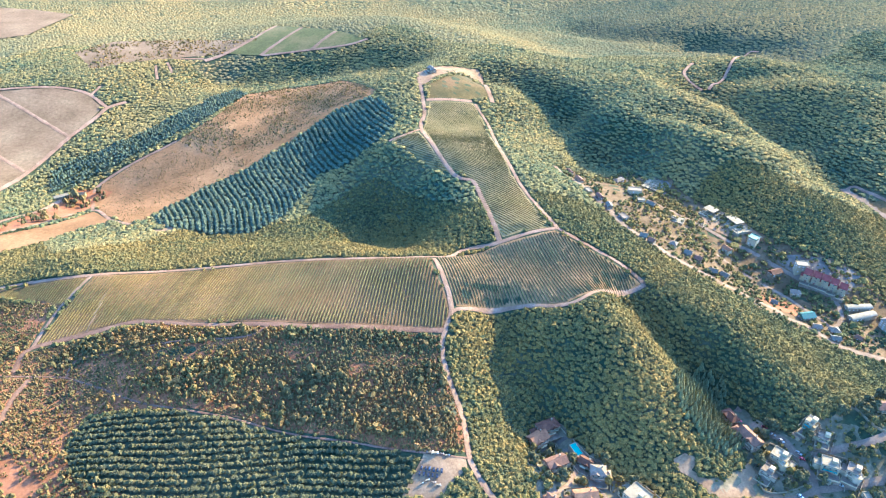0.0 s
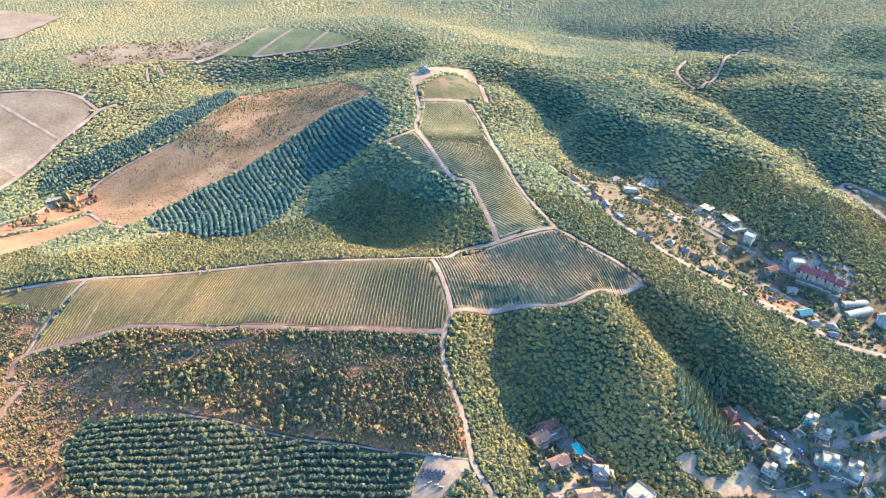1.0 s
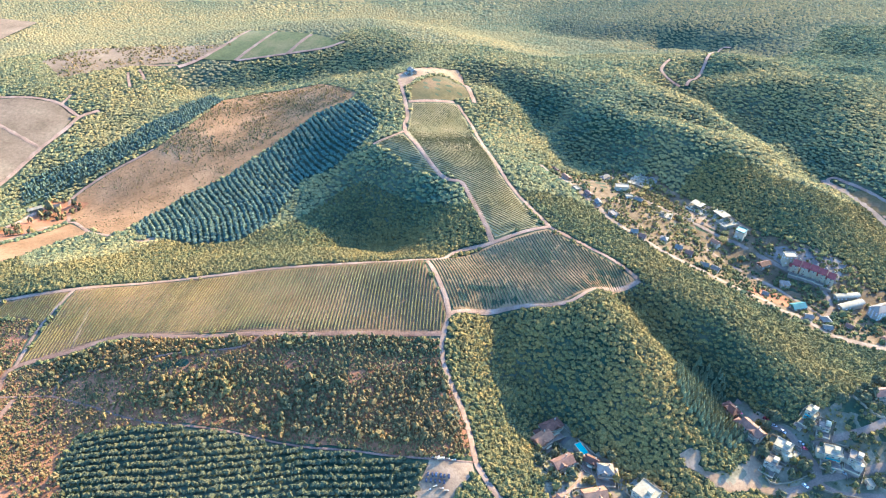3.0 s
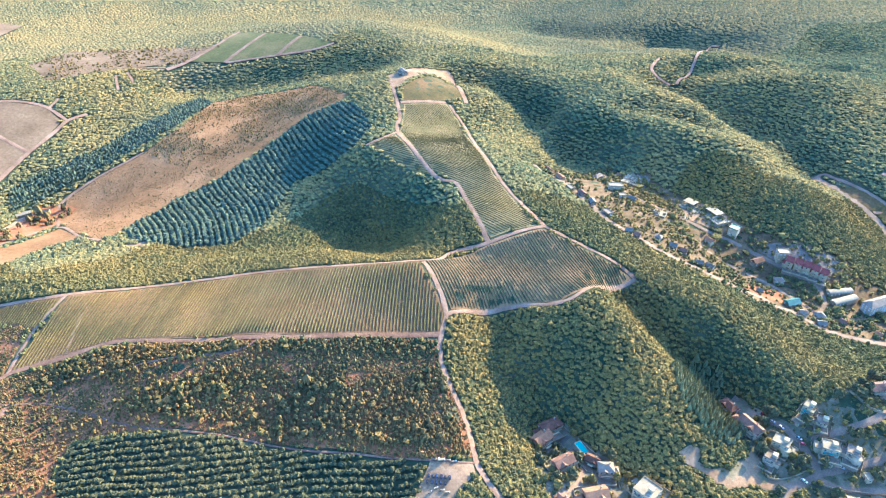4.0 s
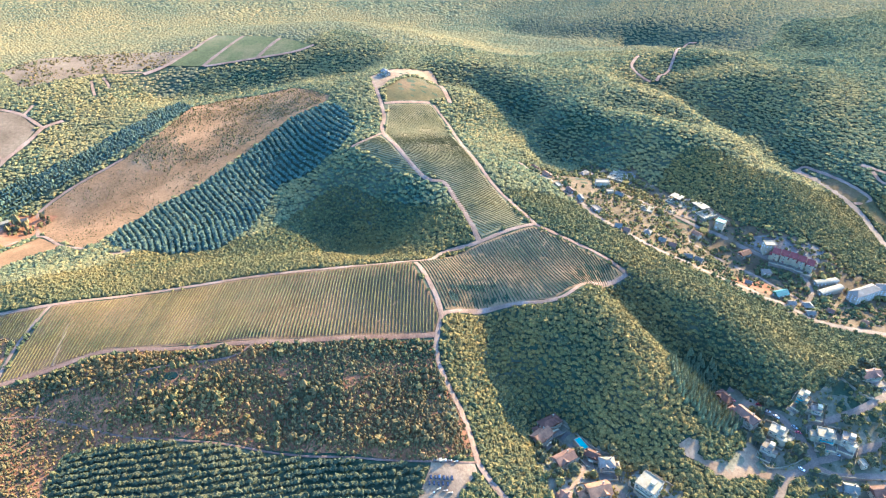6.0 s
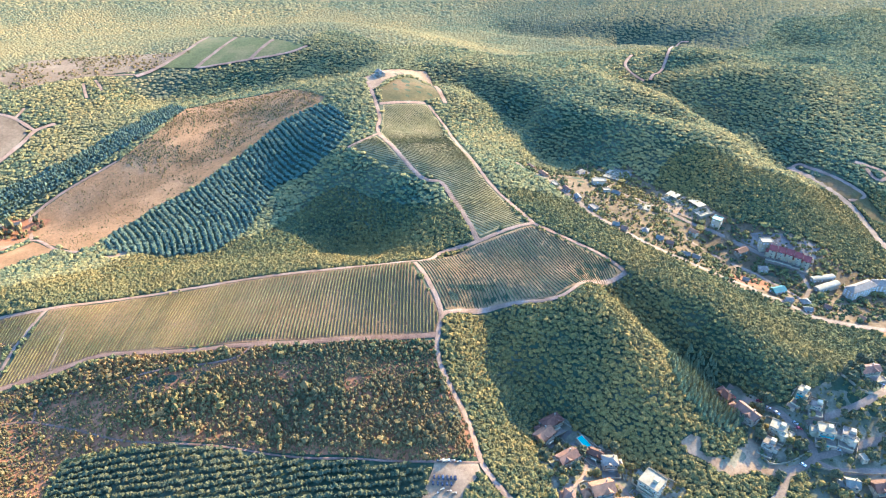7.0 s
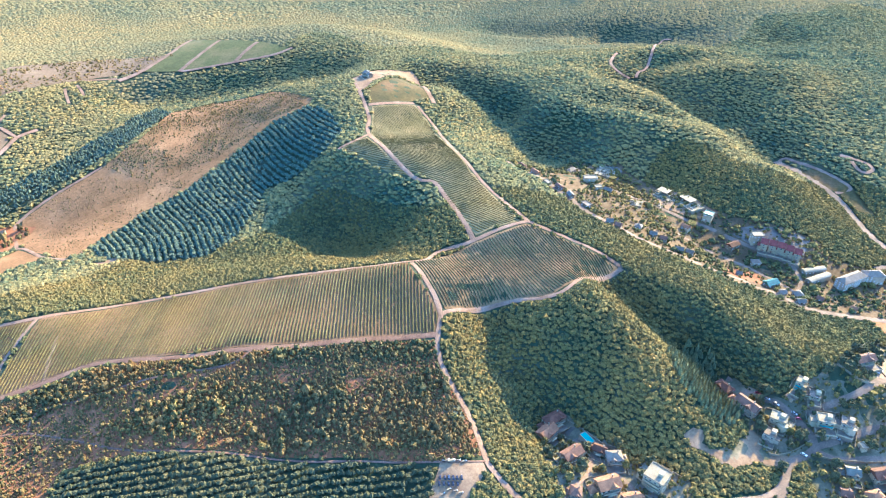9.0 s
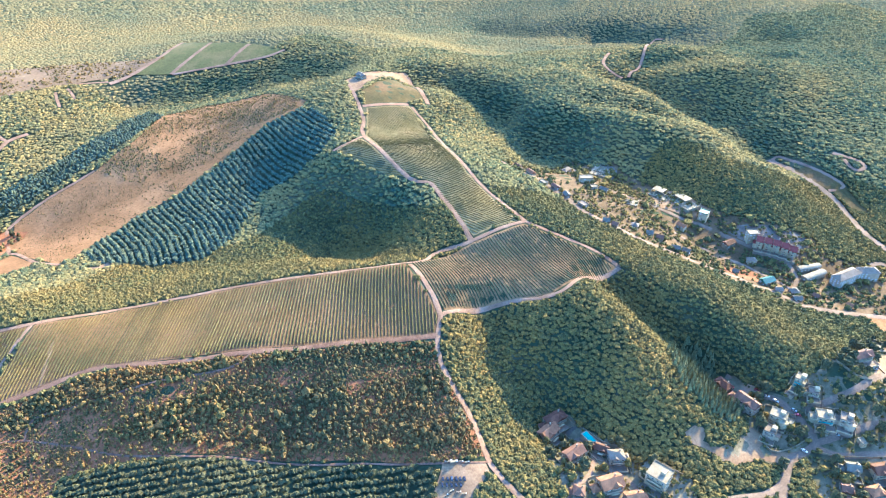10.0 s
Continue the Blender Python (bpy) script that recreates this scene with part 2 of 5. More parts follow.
KNOLLS_D = [
    (293, 594, 2.6, 36),
    (337, 598, 6.7, 36),
    (463, 610, 10.4, 36),
    (-108, 611, -3.9, 36),
    (11, 612, 5.7, 36),
    (-158, 622, -13.3, 36),
    (-354, 624, 3.0, 36),
    (78, 628, 11.2, 36),
    (289, 628, -22.4, 36),
    (-268, 628, -0.7, 36),
    (-23, 632, 12.2, 36),
    (506, 632, 8.3, 36),
    (320, 637, 19.1, 36),
    (-48, 640, -19.0, 36),
    (455, 645, -2.8, 36),
    (245, 654, -11.8, 36),
    (-147, 656, 11.3, 36),
    (-92, 662, -2.1, 36),
    (-188, 663, -6.0, 36),
    (273, 664, 18.4, 36),
    (443, 667, -15.6, 36),
    (210, 670, 8.5, 36),
    (-59, 675, 17.1, 36),
    (-2, 677, 7.5, 36),
]
KNOLLS_E = [
    (148, 685, -13.6, 36),
    (355, 688, 4.1, 36),
    (-138, 695, 0.6, 36),
    (200, 698, -12.2, 36),
    (43, 700, 5.0, 36),
    (313, 702, 5.7, 36),
    (277, 720, 12.8, 36),
    (-67, 722, 3.4, 50),
    (507, 727, -6.2, 50),
    (243, 730, -29.8, 50),
    (-26, 733, 4.0, 50),
    (-448, 738, -21.7, 50),
    (-87, 756, 3.3, 50),
    (194, 764, -5.6, 50),
    (8, 769, -14.0, 50),
    (266, 772, 17.3, 50),
    (-450, 783, 8.7, 50),
    (430, 792, -23.8, 50),
    (212, 807, 1.0, 50),
    (-24, 810, 16.1, 50),
    (115, 813, -23.4, 50),
    (542, 817, 6.5, 50),
    (483, 824, -23.5, 50),
    (68, 839, 4.5, 50),
]
KNOLLS_F = [
    (160, 856, -3.7, 50),
    (478, 857, 9.2, 50),
    (261, 859, 10.9, 50),
    (-416, 864, -1.1, 50),
    (-324, 866, 10.9, 50),
    (237, 878, -11.8, 50),
    (347, 886, -13.3, 50),
    (-20, 913, 8.2, 50),
    (439, 914, -6.6, 50),
    (-134, 917, 10.2, 50),
    (213, 919, 1.1, 50),
    (379, 923, -16.8, 50),
    (523, 924, 9.3, 50),
    (-487, 956, 3.6, 95),
    (53, 959, 4.6, 95),
    (-416, 981, -5.3, 95),
    (115, 981, -1.1, 95),
    (-99, 1035, -16.0, 95),
    (-188, 1038, -11.9, 95),
    (-366, 1039, -7.4, 95),
    (-448, 1045, 2.4, 95),
    (-282, 1065, -1.2, 95),
    (222, 1070, -1.3, 95),
    (-128, 1102, 3.6, 95),
]
KNOLLS_G = [
    (385, 1127, 4.2, 95),
    (687, 1135, 3.2, 95),
    (522, 1139, -7.0, 95),
    (211, 1267, -6.0, 170),
    (-326, 1284, 1.6, 170),
    (106, 1320, -1.5, 170),
    (-434, 1323, -2.1, 170),
    (591, 1385, -0.2, 170),
    (-628, 1416, -2.7, 170),
    (365, 1428, -4.1, 170),
    (263, 1550, 0.3, 170),
    (-631, 1593, -1.2, 170),
    (-132, 1662, -6.0, 170),
    (75, 1679, -0.1, 170),
    (265, 1723, -7.1, 170),
]
# ravines and crests: depth or height, half-width, line seen from above
ravine_west = (-18, 15, [(45.1, 401.8), (44.8, 370.4), (63.3, 350.8), (68.9, 328.2), (75.9, 310.5)])
spur_crest = (10, 25, [(129.2, 406.2), (154.1, 375.3), (166.7, 346.4), (159.5, 306.9)])
ravine_east = (-20, 16, [(158.1, 422.6), (169.1, 396.7), (190.4, 371.6), (206.4, 346.4), (212.7, 332.7)])
hollow_mid = (-12, 20, [(277.9, 789.1), (316.7, 762.1), (356.4, 738.3)])
crest_mid = (10, 26, [(201.2, 803.1), (270.8, 765.5), (306.5, 709.2), (357.0, 672.6)])
valley_back = (-16, 30, [(384.7, 924.1), (403.8, 840.6), (436.7, 762.4), (466.0, 676.9), (471.6, 629.5)])
crest_back = (9, 30, [(288.4, 899.8), (334.7, 844.8), (361.2, 774.3), (393.6, 696.3), (428.9, 647.9), (415.4, 557.6)])
foot_valley = (-8, 20, [(-244.5, 582.9), (-139.1, 551.3), (-69.3, 559.3), (-22.1, 499.2), (21.5, 486.0)])
ravine_far = (-18, 40, [(301.0, 1526.2), (377.7, 1421.4), (456.7, 1360.8), (504.1, 1297.2)])
ravine_far_east = (-16, 35, [(490.9, 1179.1), (566.7, 1161.0), (558.5, 964.6), (672.6, 1009.7)])
gully_north = (-14, 24, [(54.1, 921.3), (111.2, 923.7), (151.6, 876.0), (168.0, 804.6), (180.6, 747.9)])
hollow_top_east = (-15, 24, [(426.4, 976.7), (475.7, 927.2), (536.5, 899.7), (606.2, 911.8)])
hollow_far_middle = (-14, 24, [(425.2, 1271.9), (503.5, 1297.3), (542.8, 1219.3)])
wooded_gully_west = (-15, 28, [(-363.4, 1034.9), (-284.5, 1030.0), (-204.6, 1031.3), (-134.9, 1036.6), (-63.4, 1008.2)])
gully_under_sand = (-12, 22, [(68.6, 944.6), (109.1, 935.6), (145.1, 900.3), (167.5, 844.8)])
wooded_bowl = (-18, 38, [(-140.0, 705.0), (-100.0, 640.0), (-62.0, 590.0), (-30.0, 545.0)])
FOLDS = [wooded_bowl, ravine_west, spur_crest, ravine_east, hollow_mid, crest_mid, valley_back, crest_back, foot_valley, ravine_far, ravine_far_east, gully_north, hollow_top_east, hollow_far_middle, wooded_gully_west, gully_under_sand]

# outlines of fields, woods and yards, seen from above
vines_west = [(-317.3, 480.0), (-253.7, 494.4), (-172.4, 490.9), (-92.8, 480.9), (-11.6, 470.4), (-7.4, 448.6), (-0.2, 425.8), (5.4, 404.0), (0.2, 385.8), (-36.2, 386.5), (-80.5, 388.0), (-135.6, 391.4), (-195.4, 400.4), (-253.8, 417.7), (-293.6, 409.1), (-332.2, 394.9), (-325.6, 436.0)]
vines_far_west = [(-467.2, 473.4), (-407.2, 479.2), (-321.3, 478.5), (-330.5, 439.9), (-359.4, 452.3), (-398.7, 465.0), (-459.0, 460.8)]
vines_east = [(-6.2, 473.7), (49.9, 495.5), (103.5, 511.1), (130.0, 485.1), (156.2, 460.8), (169.2, 447.3), (126.6, 419.0), (97.4, 407.0), (53.9, 417.2), (10.8, 407.3), (3.4, 431.8)]
vines_ridge = [(54.8, 504.0), (76.4, 511.1), (99.2, 515.9), (86.2, 560.6), (71.7, 610.2), (61.0, 705.7), (52.0, 791.2), (39.1, 825.0), (6.4, 814.2), (-17.1, 807.6), (-19.8, 775.6), (-23.7, 740.3), (-8.5, 675.7), (10.4, 623.4), (32.4, 599.6), (42.6, 539.7)]
vines_wing = [(-61.5, 704.1), (-29.4, 726.9), (-10.4, 665.4), (9.6, 617.4), (-6.8, 630.7), (-32.3, 665.9)]
grass_top = [(-19.8, 854.5), (1.8, 884.6), (40.6, 932.9), (53.6, 879.9), (63.0, 849.7), (36.8, 832.1), (-18.0, 815.7)]
sand_top = [(-39.1, 908.4), (-15.4, 930.9), (14.5, 942.8), (51.6, 960.4), (59.6, 949.3), (54.0, 937.9), (23.2, 924.9), (-6.0, 886.1), (-19.7, 864.8), (-23.2, 854.8), (-31.0, 856.4)]
far_meadow = [(-366.8, 1109.4), (-332.9, 1159.6), (-305.4, 1232.8), (-241.7, 1186.5), (-176.4, 1147.8), (-129.3, 1110.4), (-158.7, 1098.5), (-235.6, 1095.8), (-302.6, 1095.0)]
left_field = [(-759.8, 891.4), (-654.7, 938.4), (-585.6, 951.5), (-533.2, 944.2), (-498.9, 915.0), (-504.0, 885.8), (-518.6, 841.5), (-535.3, 776.0), (-549.5, 719.8), (-566.4, 585.3)]
corner_field = [(-1088.4, 1388.2), (-947.9, 1465.3), (-877.3, 1467.6), (-793.0, 1454.0), (-790.7, 1341.1), (-784.8, 1257.8), (-918.2, 1131.6)]
brown_field = [(-438.1, 714.2), (-445.5, 758.9), (-414.6, 792.7), (-365.3, 832.3), (-326.2, 889.5), (-305.2, 972.8), (-246.4, 990.8), (-154.9, 960.9), (-92.3, 872.4), (-97.5, 855.6), (-144.4, 843.5), (-198.3, 787.1), (-247.7, 737.8), (-289.8, 710.2), (-327.9, 661.9), (-334.6, 633.2), (-353.0, 624.2), (-396.0, 661.0)]
brown_lower = [(-537.3, 551.1), (-480.4, 600.9), (-443.3, 635.4), (-422.6, 683.2), (-377.4, 634.0), (-402.2, 618.1), (-431.8, 580.7), (-456.3, 560.6), (-514.5, 518.6)]
dry_hill = [(-614.5, 1093.3), (-584.5, 1179.7), (-455.2, 1184.9), (-317.8, 1159.7), (-365.9, 1111.0), (-427.0, 1094.2), (-512.9, 1051.1), (-552.0, 1014.9)]
rough_left = [(-511.8, 592.5), (-494.8, 624.5), (-480.2, 687.4), (-474.2, 745.6), (-411.7, 752.3), (-436.0, 718.2), (-439.0, 662.9), (-481.8, 603.3)]
scrub = [(-474.2, 460.8), (-395.4, 459.5), (-337.5, 444.9), (-335.4, 388.0), (-290.6, 402.3), (-250.3, 409.7), (-134.7, 384.8), (-36.2, 380.7), (-1.6, 379.8), (2.5, 347.3), (9.7, 320.7), (14.7, 299.7), (15.7, 285.8), (-16.4, 284.8), (-54.5, 295.2), (-85.5, 300.9), (-140.1, 313.5), (-181.1, 321.1), (-258.6, 325.8), (-261.9, 292.8), (-303.5, 293.9), (-352.9, 279.3)]
scrub_low = [(-352.9, 279.3), (-303.5, 293.9), (-261.9, 292.8), (-240.4, 269.1), (-191.4, 254.2), (-199.8, 228.6), (-339.0, 228.9)]
plantation = [(-258.5, 290.3), (-256.9, 322.1), (-180.4, 316.6), (-130.7, 312.4), (-85.5, 297.8), (-35.8, 288.7), (-17.3, 282.6), (-21.9, 259.9), (-27.7, 228.6), (-182.5, 228.9), (-240.4, 269.1)]
planted_hill = [(-95.5, 852.6), (-142.4, 840.5), (-196.3, 784.1), (-245.7, 734.8), (-287.8, 707.2), (-325.9, 658.9), (-328.6, 631.2), (-308.6, 613.0), (-266.2, 596.0), (-200.0, 585.1), (-176.1, 618.8), (-161.6, 659.3), (-149.6, 706.2), (-112.1, 701.2), (-76.2, 719.1), (-56.8, 752.7), (-71.4, 809.5)]
conifers = [(167.3, 345.7), (200.6, 370.9), (215.5, 356.6), (213.2, 339.2), (209.8, 299.5), (191.7, 286.9), (175.7, 296.2), (165.5, 312.3)]
parking_lot = [(-12.8, 283.7), (15.8, 280.6), (15.9, 273.9), (7.8, 264.9), (-3.2, 252.1), (-25.7, 256.8)]
sand_pit = [(153.1, 281.5), (160.9, 284.5), (171.0, 282.4), (164.7, 275.6), (173.7, 270.7), (185.5, 268.3), (199.4, 279.7), (207.5, 286.1), (211.9, 279.5), (206.9, 267.8), (224.0, 263.0), (235.8, 262.5), (229.6, 256.0), (218.4, 255.2), (197.7, 261.2), (183.1, 257.6), (173.4, 262.5), (166.2, 268.7), (156.8, 274.1)]
yard_low = [(67.4, 321.0), (78.6, 328.3), (87.0, 320.9), (98.9, 296.3), (112.5, 282.2), (109.6, 271.4), (125.7, 271.9), (146.8, 253.4), (142.9, 230.4), (56.4, 241.6), (60.2, 270.1), (56.1, 288.8)]
yard_high = [(209.4, 339.9), (224.4, 336.4), (233.3, 313.3), (245.0, 301.0), (254.8, 317.3), (269.7, 311.5), (311.5, 329.6), (360.5, 361.8), (383.7, 346.5), (262.0, 202.5), (218.0, 207.5), (226.0, 241.3), (232.9, 258.4), (218.7, 251.6), (205.3, 236.7), (162.3, 228.5), (171.4, 236.9), (197.8, 238.9), (212.6, 253.2), (201.2, 260.0), (172.6, 261.7), (168.4, 268.2), (205.4, 282.2), (210.4, 319.3)]
town_strip = [(139.3, 705.2), (177.8, 693.6), (211.8, 705.4), (225.2, 703.0), (232.1, 665.4), (258.4, 664.6), (259.7, 647.3), (287.7, 603.8), (327.1, 552.6), (364.9, 519.9), (403.6, 497.3), (408.7, 474.8), (455.5, 453.0), (470.4, 433.0), (425.7, 381.4), (340.3, 397.6), (297.7, 420.0), (259.5, 453.1), (216.9, 482.8), (177.0, 528.8), (148.5, 596.8)]
terrace = [(82.9, 322.5), (99.5, 291.0), (91.6, 285.2), (76.4, 319.5)]
yard_paved = [(332.4, 324.8), (367.6, 344.3), (367.8, 328.6), (327.0, 303.8), (311.2, 301.8)]
clearing_ruin = [(229.8, 667.2), (244.2, 676.0), (257.0, 650.7), (244.1, 633.8), (229.7, 645.4)]
clearing_site = [(264.5, 588.5), (287.7, 603.8), (307.0, 583.5), (323.2, 551.2), (306.1, 545.4), (281.4, 561.4), (261.5, 574.4)]
hotel_yard = [(323.8, 532.8), (353.0, 521.1), (394.6, 499.0), (372.7, 475.2), (354.5, 477.9), (336.1, 499.1), (327.1, 520.8)]
dirt_lot = [(306.5, 478.6), (322.0, 456.4), (308.6, 442.5), (291.0, 454.5), (279.9, 474.3)]
east_bare = [(382.1, 392.1), (421.8, 378.4), (408.1, 361.0), (385.7, 370.5)]
thicket_top = [(-318.3, 379.4), (-296.4, 398.5), (-260.6, 410.6), (-210.3, 394.5), (-140.2, 385.0), (-137.8, 377.4), (-185.0, 374.0), (-226.6, 374.8), (-276.8, 379.8), (-299.3, 371.1)]
thicket_right = [(-136.5, 386.6), (2.8, 379.5), (3.6, 368.4), (-32.7, 363.7), (-89.4, 370.6), (-135.9, 377.2)]
thicket_mid = [(-166.4, 362.5), (-122.0, 360.7), (-65.2, 349.2), (4.3, 354.1), (5.9, 332.8), (11.0, 293.9), (-34.8, 296.6), (-87.6, 305.7), (-157.2, 321.8), (-196.4, 330.4), (-242.8, 351.9), (-213.4, 354.2)]
brown_upper = [(-365.3, 832.3), (-326.2, 889.5), (-305.2, 972.8), (-246.4, 990.8), (-154.9, 960.9), (-92.3, 872.4), (-108.4, 860.1), (-146.6, 852.8), (-195.2, 816.8), (-226.0, 783.0), (-254.4, 744.6)]
bare_patch = [(-318.4, 605.0), (-306.7, 605.0), (-300.3, 612.0), (-293.7, 607.8), (-294.9, 598.4), (-309.5, 597.1)]
conifer_belt = [(-511.4, 767.1), (-483.2, 801.5), (-429.5, 855.4), (-373.0, 930.3), (-330.4, 996.6), (-301.7, 970.1), (-337.4, 887.6), (-398.8, 826.5), (-455.4, 774.9), (-496.3, 725.9)]

# the lines of roads and tracks, seen from above
track_south = [(42.6, 239.5), (32.9, 252.6), (24.4, 265.8), (18.2, 279.9), (16.3, 295.5), (13.4, 315.2), (7.4, 333.8), (1.6, 352.4), (-0.4, 372.3), (1.8, 384.7), (6.8, 401.9)]
track_mid = [(6.8, 401.9), (4.9, 418.6), (-0.6, 441.7), (-8.0, 469.2)]
track_north = [(-480.9, 469.9), (-409.3, 483.5), (-350.9, 479.6), (-318.7, 481.7), (-254.0, 496.7), (-173.0, 493.3), (-92.9, 482.8), (-7.9, 473.3), (19.1, 492.1), (52.0, 498.6), (81.6, 508.6), (105.8, 514.6)]
track_east = [(105.8, 514.6), (126.6, 493.8), (148.7, 474.2), (163.1, 459.5), (172.6, 446.6)]
track_tip = [(172.6, 446.6), (140.3, 433.0), (110.5, 408.8), (90.7, 406.0), (54.0, 415.8), (16.2, 406.6), (6.8, 401.9)]
track_lower = [(1.8, 384.2), (-36.4, 384.5), (-80.6, 385.5), (-135.6, 388.9), (-194.3, 396.8), (-253.0, 414.8), (-292.8, 406.3), (-333.2, 392.2), (-334.5, 367.5)]
track_ridge = [(52.1, 499.2), (45.1, 531.2), (35.9, 581.0), (30.4, 599.4), (13.7, 611.4), (-4.1, 656.6), (-26.0, 738.9), (-23.3, 781.3), (-27.4, 828.4), (-34.7, 884.8)]
track_edge = [(105.9, 515.6), (90.2, 561.9), (75.1, 610.3), (64.6, 690.8), (58.5, 779.0), (42.6, 824.2)]
track_cross = [(-21.6, 811.0), (13.8, 820.7), (38.1, 828.0)]
track_top = [(66.3, 841.1), (58.7, 893.1), (55.0, 948.4)]
track_wing = [(-63.2, 706.9), (-45.3, 716.2), (-27.4, 736.5)]
track_scrub = [(-292.7, 364.2), (-292.6, 377.3), (-283.0, 382.6), (-248.9, 380.7), (-211.4, 379.5), (-153.0, 377.6), (-135.2, 387.1)]
track_brush = [(-392.9, 361.4), (-340.8, 363.0), (-315.9, 364.6), (-291.8, 364.2), (-263.6, 352.0), (-221.5, 329.9), (-180.7, 318.9), (-139.2, 311.5), (-109.3, 304.0), (-85.3, 297.9), (-54.6, 293.2), (-16.4, 284.7), (6.0, 281.6), (18.1, 281.2)]
track_west = [(-319.5, 361.3), (-322.3, 343.2), (-320.2, 324.2), (-318.4, 293.3)]
track_vines_end = [(-332.6, 392.8), (-331.0, 437.0), (-319.5, 480.0)]
track_vines_gap = [(-294.1, 409.4), (-296.7, 455.9)]
track_brown = [(-528.7, 564.3), (-484.3, 607.6), (-462.0, 633.6), (-429.6, 690.8), (-379.8, 640.2), (-348.0, 620.9)]
track_brown_up = [(-429.4, 693.1), (-448.7, 739.0), (-446.1, 760.8), (-415.7, 794.9), (-366.7, 835.2)]
track_rough = [(-522.9, 591.2), (-501.9, 636.7), (-484.6, 672.8), (-477.4, 722.9), (-455.8, 738.3)]
track_leftfield = [(-563.0, 634.6), (-546.5, 714.5), (-533.2, 770.6), (-516.8, 838.1), (-500.8, 883.6), (-492.0, 914.6), (-471.8, 935.3)]
track_leftfield_top = [(-698.4, 926.3), (-657.1, 943.4), (-586.0, 953.3), (-533.4, 945.3), (-492.5, 915.9)]
track_left_a = [(-687.6, 952.8), (-647.3, 923.7), (-579.3, 879.7), (-518.3, 841.8)]
track_left_b = [(-611.2, 801.0), (-580.9, 782.8), (-540.2, 758.5)]
track_meadow_a = [(-305.0, 1094.8), (-278.6, 1138.9), (-250.2, 1190.5)]
track_meadow_b = [(-218.8, 1095.7), (-202.4, 1123.2), (-184.2, 1149.7)]
track_meadow_edge = [(-396.6, 1083.9), (-365.8, 1111.0), (-333.2, 1162.2), (-306.4, 1238.9)]
track_meadow_low = [(-302.9, 1094.6), (-235.9, 1095.9), (-158.9, 1098.6), (-126.1, 1109.7)]
hollow_clearing = [(469.3, 642.5), (491.6, 632.5), (502.5, 608.1), (509.1, 590.6), (508.7, 546.2), (495.8, 553.2), (493.5, 582.2), (478.1, 610.0)]
track_hollow = [(468.7, 650.2), (469.6, 669.9), (478.4, 673.3), (482.9, 656.8), (491.1, 631.7), (502.3, 605.4), (506.5, 590.6), (498.2, 588.9), (487.4, 589.1)]
track_loop = [(522.7, 640.5), (534.1, 630.1), (545.2, 621.0), (546.2, 611.4), (534.0, 607.2), (528.7, 613.6), (528.5, 627.0)]
road_far = [(568.8, 1182.8), (545.6, 1183.2), (433.6, 985.6), (405.0, 958.1), (395.9, 945.4)]
road_far_b = [(391.5, 1019.1), (368.3, 984.0), (369.6, 964.6), (386.5, 946.3)]
road_east = [(466.1, 673.7), (472.2, 641.3), (480.7, 599.2), (486.2, 564.6), (477.3, 515.7), (478.8, 485.0), (487.4, 439.3)]
road_east_low = [(458.6, 434.2), (459.5, 459.9), (443.1, 461.4)]
street_town = [(132.0, 694.9), (152.9, 612.1), (165.7, 577.4), (176.1, 541.8), (199.4, 510.0), (220.5, 490.0), (244.5, 478.3), (268.2, 467.0), (292.7, 448.0), (296.9, 436.3), (314.9, 427.4), (326.9, 410.7), (343.9, 402.0), (401.4, 388.6), (433.3, 377.3)]
street_upper = [(210.9, 693.5), (215.7, 620.3), (238.7, 595.4), (260.5, 571.6), (283.6, 552.6), (307.9, 537.3), (326.1, 513.4), (338.5, 492.5), (352.3, 474.4), (357.8, 463.1), (352.3, 444.4), (333.4, 426.1)]
street_middle = [(267.9, 528.2), (296.9, 505.6), (313.7, 481.4), (323.6, 458.0), (335.3, 439.1), (337.5, 429.2)]
street_hill = [(185.3, 217.7), (203.6, 237.8), (212.1, 248.6), (220.7, 258.0), (230.5, 260.4), (242.9, 265.4), (245.4, 275.7), (241.9, 288.7), (237.8, 299.9), (230.6, 309.5), (224.7, 320.9), (222.0, 331.7), (218.4, 338.0)]
street_slope = [(242.9, 265.4), (259.6, 266.5), (283.0, 269.3), (301.7, 271.5), (347.2, 282.1)]
street_ridge = [(250.5, 289.0), (257.5, 290.2), (274.7, 290.9), (294.1, 294.4), (330.0, 308.5), (395.9, 335.1)]
street_low = [(242.2, 264.3), (247.6, 257.8), (259.1, 253.1), (286.7, 250.5), (318.2, 248.2)]
street_wood = [(163.1, 236.3), (178.7, 236.1), (193.4, 237.5), (205.4, 243.1), (211.4, 248.7)]
alley = [(114.9, 238.6), (106.9, 256.9), (98.0, 271.4), (90.5, 283.2), (85.0, 301.6), (79.3, 314.4)]
drive = [(56.4, 241.5), (64.6, 255.4), (79.4, 264.7), (87.4, 275.3), (91.1, 282.5)]
track_clearing_a = [(-466.1, 1054.1), (-458.7, 1032.2), (-449.7, 1009.2)]
track_clearing_b = [(-452.8, 1067.6), (-444.2, 1052.8), (-435.2, 1035.5)]
track_clearing_c = [(-525.2, 1039.2), (-516.9, 1057.0), (-485.0, 1075.5), (-442.5, 1085.4), (-400.2, 1092.0)]
track_clearing_d = [(-525.9, 941.7), (-522.7, 954.6), (-520.9, 968.0)]
